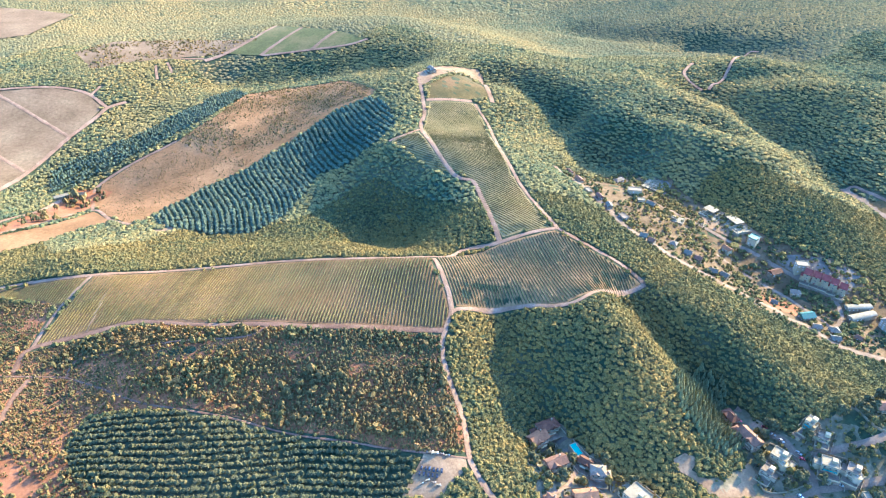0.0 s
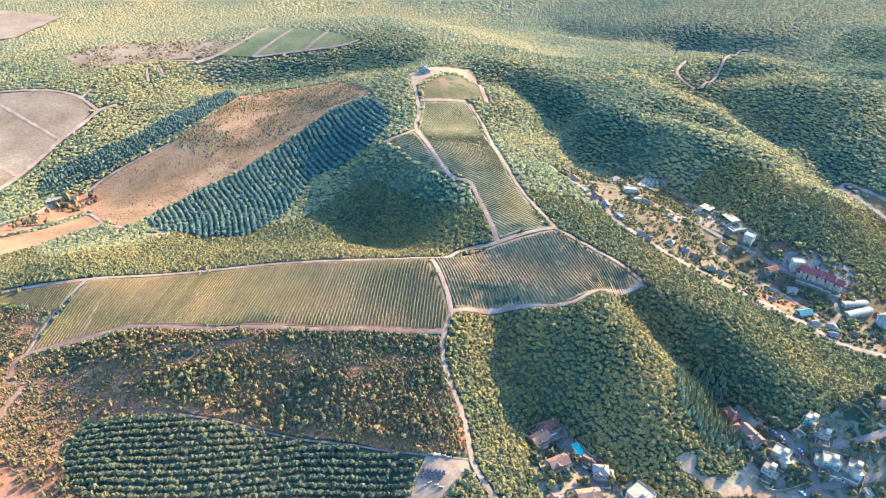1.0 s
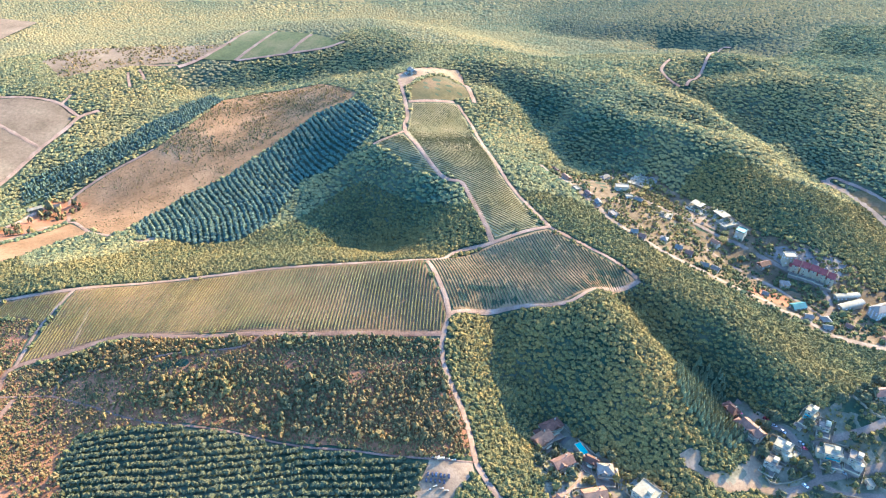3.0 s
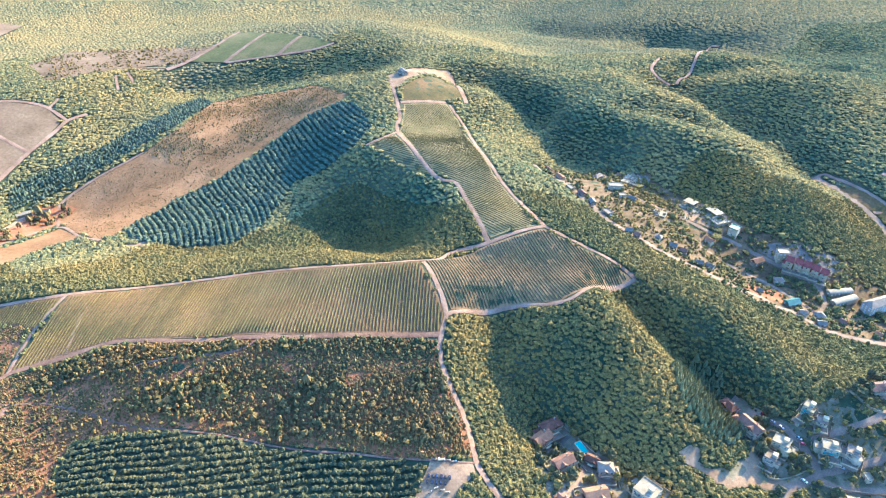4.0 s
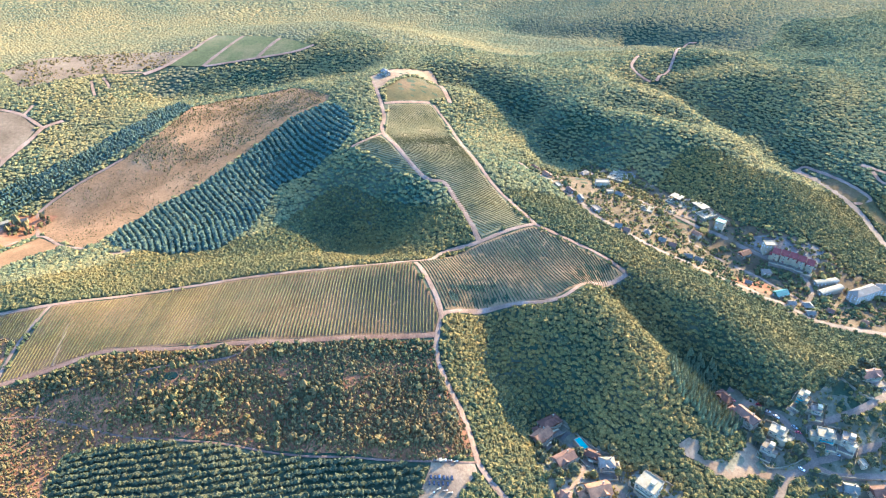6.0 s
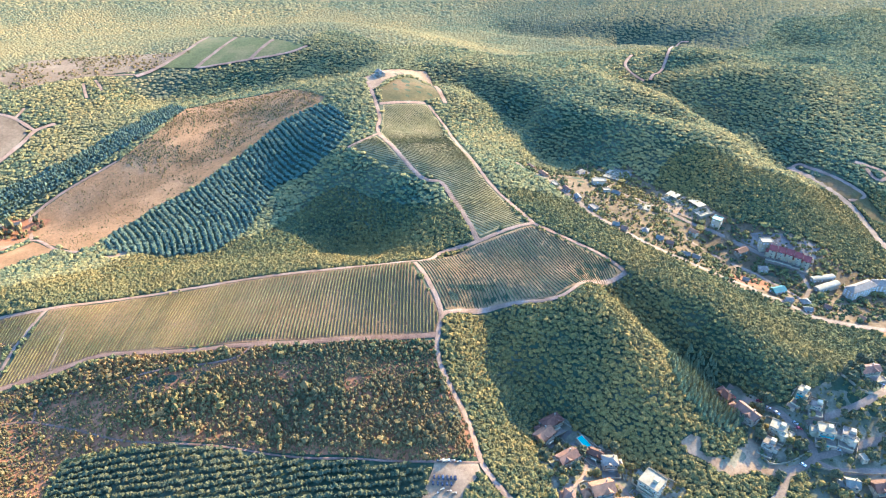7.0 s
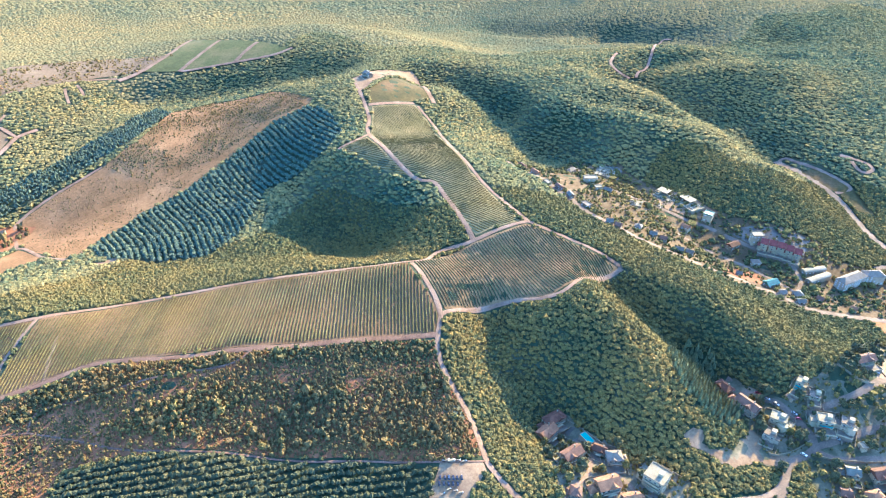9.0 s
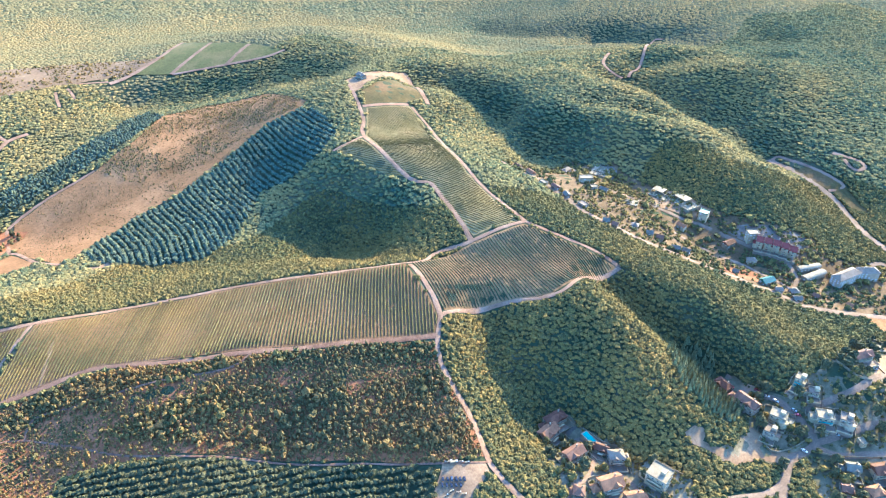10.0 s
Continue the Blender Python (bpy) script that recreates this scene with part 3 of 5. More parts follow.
ROADS = [("track_south", track_south, 3.6), ("track_mid", track_mid, 4), ("track_north", track_north, 3.8), ("track_east", track_east, 3.6), ("track_tip", track_tip, 3.4), ("track_lower", track_lower, 4.4), ("track_ridge", track_ridge, 4.6), ("track_edge", track_edge, 3.6), ("track_cross", track_cross, 5), ("track_top", track_top, 6), ("track_wing", track_wing, 4), ("track_scrub", track_scrub, 1.8), ("track_brush", track_brush, 1.5), ("track_west", track_west, 3.5), ("track_vines_end", track_vines_end, 3), ("track_vines_gap", track_vines_gap, 2.5), ("track_brown", track_brown, 4), ("track_brown_up", track_brown_up, 4), ("track_rough", track_rough, 5), ("track_leftfield", track_leftfield, 6), ("track_leftfield_top", track_leftfield_top, 5), ("track_left_a", track_left_a, 5), ("track_left_b", track_left_b, 5), ("track_meadow_a", track_meadow_a, 7), ("track_meadow_b", track_meadow_b, 7), ("track_meadow_edge", track_meadow_edge, 8), ("track_meadow_low", track_meadow_low, 5), ("track_hollow", track_hollow, 4), ("track_loop", track_loop, 4.5), ("road_far", road_far, 4.5), ("road_far_b", road_far_b, 4.5), ("road_east", road_east, 7), ("road_east_low", road_east_low, 5), ("street_town", street_town, 6), ("street_upper", street_upper, 4.5), ("street_middle", street_middle, 3.4), ("street_hill", street_hill, 5), ("street_slope", street_slope, 4.6), ("street_ridge", street_ridge, 4.6), ("street_low", street_low, 4.4), ("street_wood", street_wood, 4.2), ("alley", alley, 3), ("drive", drive, 3), ("track_clearing_a", track_clearing_a, 4), ("track_clearing_b", track_clearing_b, 4), ("track_clearing_c", track_clearing_c, 4), ("track_clearing_d", track_clearing_d, 4)]

# houses: x, y, turn, length, depth, wall height, roof, wall paint, roof paint, storeys, label
HOUSES_LOW = [
    (75.8, 319.9, 23, 15.8, 8.4, 5.3, 'hip', 'white', 'maroon', 2, 'white house with a maroon hipped tile roof beside a terrace'),
    (67.7, 310.0, 35, 13.6, 9.4, 5.6, 'gable', 'cream', 'terracotta', 2, 'cream house with a steep terracotta gable roof'),
    (75.7, 282.0, 23, 14.0, 8.2, 5.9, 'gable', 'white', 'brown', 2, 'white house with brown cross gables and a sunny yard'),
    (102.7, 275.3, -7, 9.9, 7.7, 5.7, 'hip', 'cream', 'sandroof', 2, 'cream two-storey house with a sand-coloured hipped roof'),
    (96.5, 284.2, -36, 8.5, 5.9, 3.0, 'gable', 'plaster', 'maroon', 2, 'low outbuilding with a dark maroon roof'),
    (91.0, 256.0, 7, 14.6, 10.0, 5.7, 'gable', 'cream', 'terracotta', 2, 'large cream house with a terracotta tile roof'),
    (68.8, 253.0, -21, 6.8, 7.3, 3.8, 'hip', 'plaster', 'brown', 2, 'small house with a brown hipped roof'),
    (123.9, 255.7, -51, 13.4, 12.8, 9.6, 'flat', 'white', 'paleroof', 3, 'white three-storey block with a pale flat roof'),
    (102.7, 244.7, 1, 11.2, 8.2, 4.8, 'gable', 'cream', 'terracotta', 2, 'cream house with a terracotta gable roof among trees'),
]
HOUSES_HIGH = [
    (211.0, 328.4, -69, 13.7, 8.7, 8.1, 'hip', 'white', 'maroon', 3, 'white three-storey guest house with a maroon roof'),
    (213.5, 303.0, -65, 18.6, 9.9, 9.0, 'gable', 'cream', 'brown', 3, 'long cream guest house with stepped brown gables'),
    (228.7, 288.0, -44, 12.5, 10.1, 7.2, 'flat', 'white', 'paleroof', 2, 'white villa with rounded terraces and a pale flat roof'),
    (216.9, 278.4, -44, 8.9, 8.3, 6.2, 'flat', 'cream', 'sandroof', 2, 'cream villa with a roof terrace'),
    (254.3, 307.4, -52, 6.2, 8.0, 9.4, 'flat', 'white', 'paleroof', 3, 'tall white modern house with turquoise balconies'),
    (260.7, 298.3, -31, 8.0, 7.1, 3.3, 'flat', 'white', 'sandroof', 2, 'low white annexe with a flat roof'),
    (257.6, 279.5, -24, 12.4, 10.0, 6.2, 'flat', 'white', 'paleroof', 2, 'white villa with a pale flat roof and turquoise terrace'),
    (270.2, 273.9, -37, 9.1, 9.0, 6.7, 'flat', 'cream', 'sandroof', 2, 'cream rounded villa with a sand-coloured flat roof'),
    (311.9, 319.1, 4, 18.5, 8.8, 5.2, 'gable', 'white', 'brown', 2, 'white villa with brown tile roofs and a paved yard'),
    (254.7, 242.6, -22, 9.6, 8.4, 5.3, 'gable', 'white', 'slate', 2, 'white house with a dark slate gable roof'),
    (273.6, 238.9, -2, 14.3, 10.3, 5.3, 'gable', 'white', 'maroon', 2, 'white house with a reddish brown gable roof'),
    (273.8, 259.3, -88, 6.0, 4.6, 2.9, 'flat', 'white', 'paleroof', 1, 'small white flat-roofed shed beside the street'),
    (245.2, 302.4, -56, 6.3, 2.7, 2.5, 'flat', 'plaster', 'sandroof', 1, 'low carport with a sand-coloured roof'),
    (259.7, 225.7, 5, 11.8, 8.4, 4.8, 'hip', 'cream', 'terracotta', 2, 'cream house with a terracotta hipped roof'),
    (241.6, 230.0, -26, 7.2, 7.5, 4.4, 'gable', 'plaster', 'brown', 2, 'plastered cottage with a brown roof'),
]
HOUSES_TOWN = [
    (339.8, 505.4, -9, 11.0, 8.1, 8.6, 'flat', 'white', 'paleroof', 3, 'white flat-roofed stair block beside terraced houses'),
    (374.0, 459.4, 3, 22.4, 5.8, 3.4, 'barrel', 'plaster', 'paleroof', 1, 'long white storehouse with a curved roof'),
    (373.0, 449.3, 15, 25.5, 6.3, 3.4, 'barrel', 'plaster', 'paleroof', 1, 'long white storehouse with a curved roof'),
    (400.3, 441.3, 16, 29.8, 10.0, 8.6, 'hip', 'cream', 'sandroof', 4, 'large cream apartment block of four storeys'),
    (425.4, 444.1, -10, 18.0, 10.0, 8.6, 'hip', 'cream', 'sandroof', 4, 'large cream apartment block with a hipped roof'),
    (318.2, 441.8, 10, 14.7, 9.3, 3.9, 'gable', 'plaster', 'green', 2, 'village house with a green metal roof'),
    (336.0, 426.3, -3, 9.3, 8.3, 3.4, 'hip', 'plaster', 'slate', 2, 'village house with a grey pyramid roof'),
    (330.7, 414.4, -13, 8.8, 6.4, 2.9, 'gable', 'plaster', 'slate', 2, 'low dark-roofed shed beside the street'),
    (318.6, 508.5, 19, 14.2, 8.5, 3.9, 'gable', 'plaster', 'maroon', 2, 'village house with a red tile roof among trees'),
    (310.0, 548.1, -46, 8.8, 9.0, 7.6, 'flat', 'white', 'green', 3, 'white house with a turquoise green roof'),
    (248.5, 488.6, -25, 9.4, 7.4, 3.9, 'gable', 'plaster', 'slate', 2, 'grey-roofed village house beside the street'),
    (261.2, 490.5, -49, 8.9, 7.5, 3.9, 'gable', 'plaster', 'slate', 2, 'grey-roofed village house beside the street'),
]
HOUSES_TOWN_B = [
    (325.1, 478.4, -13, 9.9, 7.5, 3.9, 'hip', 'white', 'sandroof', 2, 'white village house with a pale roof'),
    (206.5, 621.1, -9, 14.1, 7.7, 5.6, 'flat', 'white', 'paleroof', 2, 'white flat-roofed house in the valley'),
    (208.5, 601.7, -7, 8.9, 6.8, 3.7, 'flat', 'white', 'paleroof', 2, 'low white house in the valley'),
    (217.7, 596.7, -44, 10.3, 6.8, 3.7, 'gable', 'plaster', 'slate', 2, 'small grey-roofed house in the valley'),
    (200.7, 665.3, 34, 14.0, 7.2, 3.3, 'hip', 'plaster', 'sandroof', 2, 'plastered cottage with a sandy yard'),
    (147.6, 685.5, -67, 10.4, 6.5, 3.4, 'gable', 'white', 'brown', 2, 'small white cottage among trees'),
    (149.6, 640.5, -69, 13.0, 7.2, 3.8, 'gable', 'white', 'terracotta', 2, 'small white cottage with a tile roof'),
    (152.7, 606.1, -70, 10.6, 6.2, 3.3, 'flat', 'white', 'paleroof', 2, 'small white cottage beside the street'),
    (162.5, 595.2, -74, 10.6, 6.3, 3.3, 'gable', 'plaster', 'brown', 2, 'small cottage with a brown roof'),
    (189.9, 521.8, -24, 7.8, 7.5, 3.9, 'gable', 'plaster', 'slate', 2, 'village house with a slate-grey roof'),
]
HOUSES_TOWN_C = [
    (196.1, 515.0, -42, 7.1, 7.5, 3.9, 'gable', 'plaster', 'brown', 2, 'village house with a brown roof'),
    (218.6, 518.2, -35, 8.1, 7.4, 3.9, 'hip', 'white', 'sandroof', 2, 'pale village house beside the street'),
    (230.1, 508.3, -27, 7.8, 7.4, 3.8, 'gable', 'plaster', 'slate', 2, 'village house with a slate-grey roof'),
    (239.0, 503.8, -34, 7.7, 7.4, 3.8, 'gable', 'plaster', 'brown', 2, 'village house with a brown roof'),
    (280.1, 536.6, -61, 10.4, 7.2, 4.3, 'gable', 'white', 'terracotta', 2, 'white village house with a tile roof'),
    (178.7, 556.1, -69, 11.9, 7.6, 3.4, 'flat', 'plaster', 'sandroof', 2, 'low plastered house beside the street'),
    (168.5, 576.7, -84, 9.1, 6.5, 3.4, 'gable', 'plaster', 'slate', 2, 'small grey-roofed cottage beside the street'),
    (298.2, 461.6, -39, 6.3, 5.7, 2.9, 'gable', 'plaster', 'slate', 2, 'small grey-roofed shed beside a dirt plot'),
    (320.2, 427.2, -14, 7.4, 6.5, 3.4, 'gable', 'white', 'sandroof', 2, 'pale cottage beside the street'),
    (355.1, 420.4, -50, 6.7, 6.4, 3.4, 'gable', 'plaster', 'brown', 2, 'cottage with a brown roof among bushes'),
    (378.3, 404.9, -51, 6.1, 6.5, 3.4, 'gable', 'white', 'terracotta', 2, 'cottage with a tile roof among bushes'),
]
HOUSES_RIDGE = [
    (-15.6, 906.4, -68, 15.2, 7.5, 4.6, 'gable', 'plaster', 'slate', 2, 'dark-roofed winery house on the ridge top'),
    (-480.2, 721.7, 33, 19.5, 6.8, 4.0, 'gable', 'plaster', 'paleroof', 1, 'long pale farm shed in a stony clearing'),
    (-463.4, 732.4, 7, 17.7, 7.0, 4.0, 'gable', 'plaster', 'slate', 1, 'grey farm shed in a stony clearing'),
]
SITES = [
    (239.5, 651.6, -41, 25.0, 22.8, 'grey concrete slab with low walls of an unfinished house'),
    (234.4, 574.2, -33, 23.9, 11.2, 'long grey foundation with rows of low walls'),
    (283.0, 592.9, -55, 22.1, 17.6, 'unfinished concrete ground floor with columns'),
    (299.9, 572.0, -69, 27.7, 17.7, 'unfinished concrete ground floor with columns'),
    (265.9, 572.1, -43, 8.9, 6.9, 'grey concrete foundation at a building site'),
]
TERRACED_ROW = (338.6, 497.1, 368.7, 473.7)
wall_pool = [(83.3, 322.2), (92.2, 307.0), (100.1, 289.4), (113.0, 281.0)]
wall_yard = [(289.5, 318.3), (322.5, 338.2), (360.0, 360.1), (380.7, 343.0)]
wall_villa = [(210.3, 278.6), (211.2, 266.2), (225.1, 265.2), (243.3, 270.6)]
wall_corner = [(249.5, 276.3), (253.3, 269.7), (266.3, 270.3), (276.9, 274.8)]
wall_low = [(240.8, 260.2), (247.9, 255.3), (269.7, 249.9), (298.9, 247.4)]
wall_house = [(75.7, 317.9), (82.6, 304.3), (88.5, 282.0)]
wall_plot = [(249.0, 306.4), (255.5, 297.7), (260.8, 292.4)]
wall_hill = [(288.5, 316.8), (295.0, 302.9), (306.0, 298.0)]
wall_block = [(126.0, 272.0), (136.4, 262.0), (145.4, 253.1)]
GARDEN_WALLS = [wall_pool, wall_yard, wall_villa, wall_corner, wall_low, wall_house, wall_plot, wall_hill, wall_block]
LOT_CARS = [(-6.5, 271.7), (-4.7, 271.4), (-2.7, 271.0), (-12.5, 273.1), (-10.4, 272.6), (-8.6, 272.2), (-13.4, 270.4), (-11.3, 269.9), (-9.2, 269.4), (-7.1, 269.0), (-5.0, 268.5)]
LOT_TRUCKS = [(-8.7, 284.1), (-5.3, 283.0), (-0.8, 283.1), (3.0, 281.9), (-10.0, 265.4), (-6.0, 263.8), (-2.8, 262.0), (-14.0, 263.5)]
STREET_CARS = [(226.7, 313.5), (229.4, 310.7), (232.1, 307.7), (243.1, 291.4), (243.9, 287.2), (230.0, 315.6), (235.5, 301.7), (260.6, 268.0), (317.8, 309.6), (327.8, 316.1), (233.2, 262.0), (219.8, 327.1)]
POOL = (90.6, 301.3, 94.1, 292.7)
POOL_VILLA = (256.8, 272.6)

# ---- the lie of the land ----
def ground_shape(x, y):
    """Height of the smooth ground at plan places x, y (arrays)."""
    x, y = np.asarray(x, float), np.asarray(y, float)
    z = np.full(np.broadcast(x, y).shape, LEVEL)
    for cx, cy, h, r in HILLS_A + HILLS_B + HILLS_C + KNOLLS_A + KNOLLS_B + KNOLLS_C + KNOLLS_D + KNOLLS_E + KNOLLS_F + KNOLLS_G:
        z = z + h * np.exp(-((x - cx) ** 2 + (y - cy) ** 2) / (2 * r * r))
    for rise, r, line in FOLDS:
        best = np.full(z.shape, 1e12)
        for (ax, ay), (bx, by) in zip(line, line[1:]):
            t = np.clip(((x - ax) * (bx - ax) + (y - ay) * (by - ay)) / ((bx - ax) ** 2 + (by - ay) ** 2), 0, 1)
            best = np.minimum(best, (x - ax - t * (bx - ax)) ** 2 + (y - ay - t * (by - ay)) ** 2)
        z = z + rise * np.exp(-best / (2 * r * r))
    return z


def spread(dense_lo, dense_hi, step, lo, hi, growth):
    mid = list(np.arange(dense_lo, dense_hi + step / 2, step))
    s, v = step, dense_lo
    down = []
    while v > lo:
        s *= growth
        v -= s
        down.append(v)
    s, v = step, mid[-1]
    up = []
    while v < hi:
        s *= growth
        v += s
        up.append(v)
    return np.array(down[::-1] + mid + up)


GX = spread(-560, 560, 7.0, -4600, 4600, 1.045)
GY = spread(200, 1000, 6.0, -2500, 4700, 1.03)
GZ = ground_shape(GX[None, :], GY[:, None])


def height(x, y):
    """Height of the ground mesh (linear within its cells)."""
    x, y = np.asarray(x, float), np.asarray(y, float)
    i = np.clip(np.searchsorted(GX, x) - 1, 0, len(GX) - 2)
    j = np.clip(np.searchsorted(GY, y) - 1, 0, len(GY) - 2)
    u, v = (x - GX[i]) / (GX[i + 1] - GX[i]), (y - GY[j]) / (GY[j + 1] - GY[j])
    a, b, c, d = GZ[j, i], GZ[j, i + 1], GZ[j + 1, i + 1], GZ[j + 1, i]
    return np.where(u >= v, a + u * (b - a) + v * (c - b), a + v * (d - a) + u * (c - d))


def mesh_from(name, verts, faces, mat, smooth=False):
    """One mesh from arrays; faces are all triangles or all quads."""
    me = bpy.data.meshes.new(name)
    verts, faces = np.asarray(verts, np.float32), np.asarray(faces, np.int32)
    n = faces.shape[1]
    me.vertices.add(len(verts))
    me.vertices.foreach_set("co", verts.ravel())
    me.loops.add(faces.size)
    me.loops.foreach_set("vertex_index", faces.ravel())
    me.polygons.add(len(faces))
    me.polygons.foreach_set("loop_start", np.arange(0, faces.size, n, dtype=np.int32))
    me.polygons.foreach_set("use_smooth", np.full(len(faces), smooth))
    me.update(calc_edges=True)
    me.materials.append(mat)
    return me


def inside(px, py, outline):
    """Which of the points lie within an outline."""
    out = np.zeros(len(px), bool)
    n = len(outline)
    for k in range(n):
        (x1, y1), (x2, y2) = outline[k], outline[(k + 1) % n]
        if y1 == y2:
            continue
        out ^= ((y1 > py) != (y2 > py)) & (px < (x2 - x1) * (py - y1) / (y2 - y1) + x1)
    return out


def curve_points(line, step):
    """A smooth line through plan points, as an array of points step apart."""
    p = [np.array(q, float) for q in line]
    p = [2 * p[0] - p[1]] + p + [2 * p[-1] - p[-2]]
    pts = []
    for a, b, c, d in zip(p, p[1:], p[2:], p[3:]):
        n = max(2, int(np.linalg.norm(c - b) / step))
        for t in np.arange(n) / n:
            pts.append(0.5 * (2 * b + (c - a) * t + (2 * a - 5 * b + 4 * c - d) * t * t + (3 * b - a - 3 * c + d) * t ** 3))
    pts.append(p[-2])
    return np.array(pts)


def distance_to(px, py, pts):
    """Distance from each point to the nearest of a line's points."""
    best = np.full(len(px), 1e9)
    lo, hi = pts.min(0) - 25, pts.max(0) + 25
    near = np.nonzero((px > lo[0]) & (px < hi[0]) & (py > lo[1]) & (py < hi[1]))[0]
    for k in range(0, len(near), 4000):
        i = near[k:k + 4000]
        best[i] = np.sqrt(((px[i, None] - pts[None, :, 0]) ** 2 + (py[i, None] - pts[None, :, 1]) ** 2).min(1))
    return best


def sheet(name, outline, mat, lift, grid, label, wobble=0.8, closed_step=5.0):
    """A field or yard laid on the ground inside an outline."""
    from mathutils.geometry import delaunay_2d_cdt
    ring = []
    n = len(outline)
    for k in range(n):
        a, b = np.array(outline[k], float), np.array(outline[(k + 1) % n], float)
        m = max(1, int(np.linalg.norm(b - a) / closed_step))
        for t in np.arange(m) / m:
            q = a + (b - a) * t
            w = noise.noise(Vector((q[0] * 0.11, q[1] * 0.11, 3.0))) * wobble * 1.6
            ring.append((q[0] + w, q[1] + w * 0.7))
    xs, ys = np.meshgrid(np.arange(min(q[0] for q in ring), max(q[0] for q in ring), grid), np.arange(min(q[1] for q in ring), max(q[1] for q in ring), grid))
    gx, gy = xs.ravel(), ys.ravel()
    keep = inside(gx, gy, ring)
    keep[keep] &= distance_to(gx[keep], gy[keep], np.array(ring)) > grid * 0.5
    pts = [Vector(q) for q in ring] + [Vector((a, b)) for a, b in zip(gx[keep], gy[keep])]
    edges = [(k, (k + 1) % len(ring)) for k in range(len(ring))]
    v, _, f, *_ = delaunay_2d_cdt(pts, edges, [], 1, 1e-3)
    vx, vy = np.array([q.x for q in v]), np.array([q.y for q in v])
    me = mesh_from(name, np.stack([vx, vy, height(vx, vy) + lift], 1), np.array([[*t] for t in f if len(t) == 3]), mat, True)
    return tagged(new(name, me), label, name.split("_")[-1], kind="structure")


def ribbon(name, line, width, mat, lift, label, kind="road"):
    """A road or track that follows the ground, with an uneven edge."""
    c = curve_points(line, 3.0)
    d = np.gradient(c, axis=0)
    d /= np.linalg.norm(d, axis=1)[:, None]
    side = np.stack([-d[:, 1], d[:, 0]], 1)
    n = len(c)
    wob = np.array([[noise.noise(Vector((p[0] * 0.09, p[1] * 0.09, 7.0 + s * 5))) for s in (0, 1)] for p in c])
    verts = []
    for k, across in enumerate((-0.5, -0.25, 0.0, 0.25, 0.5)):
        w = width * across * (1 + 0.35 * wob[:, 0 if across < 0 else 1])
        q = c + side * w[:, None]
        edge = 0.12 if k in (0, 4) else 0.0
        verts.append(np.stack([q[:, 0], q[:, 1], height(q[:, 0], q[:, 1]) + lift - edge], 1))
    v = np.concatenate(verts)
    i = np.arange(n - 1)
    f = np.concatenate([np.stack([k * n + i + 1, k * n + i, (k + 1) * n + i, (k + 1) * n + i + 1], 1) for k in range(4)])
    return tagged(new(name, mesh_from(name, v, f, mat, True)), label, kind, kind="structure")


nx, ny = len(GX), len(GY)
vx, vy = np.meshgrid(GX, GY)
j, i = np.meshgrid(np.arange(ny - 1), np.arange(nx - 1), indexing="ij")
a = (j * nx + i).ravel()
tri = np.concatenate([np.stack([a, a + 1, a + nx + 1], 1), np.stack([a, a + nx + 1, a + nx], 1)])
tagged(new("ground", mesh_from("ground", np.stack([vx.ravel(), vy.ravel(), GZ.ravel()], 1), tri, FOREST_FLOOR, True)),
       "rolling hilly ground with dark leaf litter and dry grass", "ground", kind="structure")

# fields, clearings and yards
sheet("scrub_ground", scrub, SCRUB_SOIL, 0.20, 12, "reddish dry scrubland soil with sparse grass")
sheet("scrub_ground", scrub_low, SCRUB_SOIL, 0.22, 12, "reddish dry scrubland soil with sparse grass")
sheet("field", brown_field, BROWN_FIELD, 0.5, 9, "bare reddish brown fallow field on a hillside")
sheet("field", brown_lower, BROWN_FIELD, 0.5, 10, "bare reddish brown ploughed field strip")
sheet("field", left_field, DRY_FIELD, 1.0, 11, "pale dry field with faint crop lines")
sheet("field", corner_field, DRY_FIELD, 2.0, 22, "pale dry field on a distant slope")
sheet("meadow", far_meadow, MEADOW, 1.5, 14, "flat green meadow divided by pale tracks")
sheet("clearing", dry_hill, DRY_FIELD, 1.2, 14, "dry brown grassy clearing in the woods")
# the darker ridge grass serves here to paint the hollow's shade
sheet("clearing", hollow_clearing, TOP_GRASS, 0.4, 12, "grassy hollow below the country road, shade put into its darker grass")
sheet("clearing", rough_left, SCRUB_SOIL, 0.3, 20, "rough stony clearing with bushes")
sheet("grass_plot", grass_top, TOP_GRASS, 0.3, 15, "yellowish green grass plot on the ridge top")
sheet("sand_yard", sand_top, SAND, 0.34, 12, "bare sandy yard on the ridge top")
sheet("clearing", bare_patch, SAND, 0.34, 5, "small patch of pale bare sand under the planted hill")
sheet("parking_lot", parking_lot, SAND, 0.3, 8, "sandy gravel parking lot with worn tracks")
sheet("sand_pit", sand_pit, SAND, 0.34, 8, "pale bare sand and rubble on a building site")
sheet("yard", yard_low, YARD, 0.22, 9, "trampled garden ground between houses")
sheet("yard", yard_high, YARD, 0.22, 10, "trampled garden ground between villas")
sheet("yard", town_strip, TOWN_DUST, 0.22, 14, "bare dusty valley ground between village houses")
sheet("terrace", terrace, PAVING, 0.42, 6, "grey paved terrace beside a swimming pool")
sheet("yard", yard_paved, SAND, 0.42, 8, "pale paved villa yard")
sheet("clearing", clearing_ruin, PAVING, 0.4, 8, "grey concrete foundation slab of a building site")
sheet("clearing", clearing_site, SAND, 0.4, 10, "pale rubble-strewn building site")
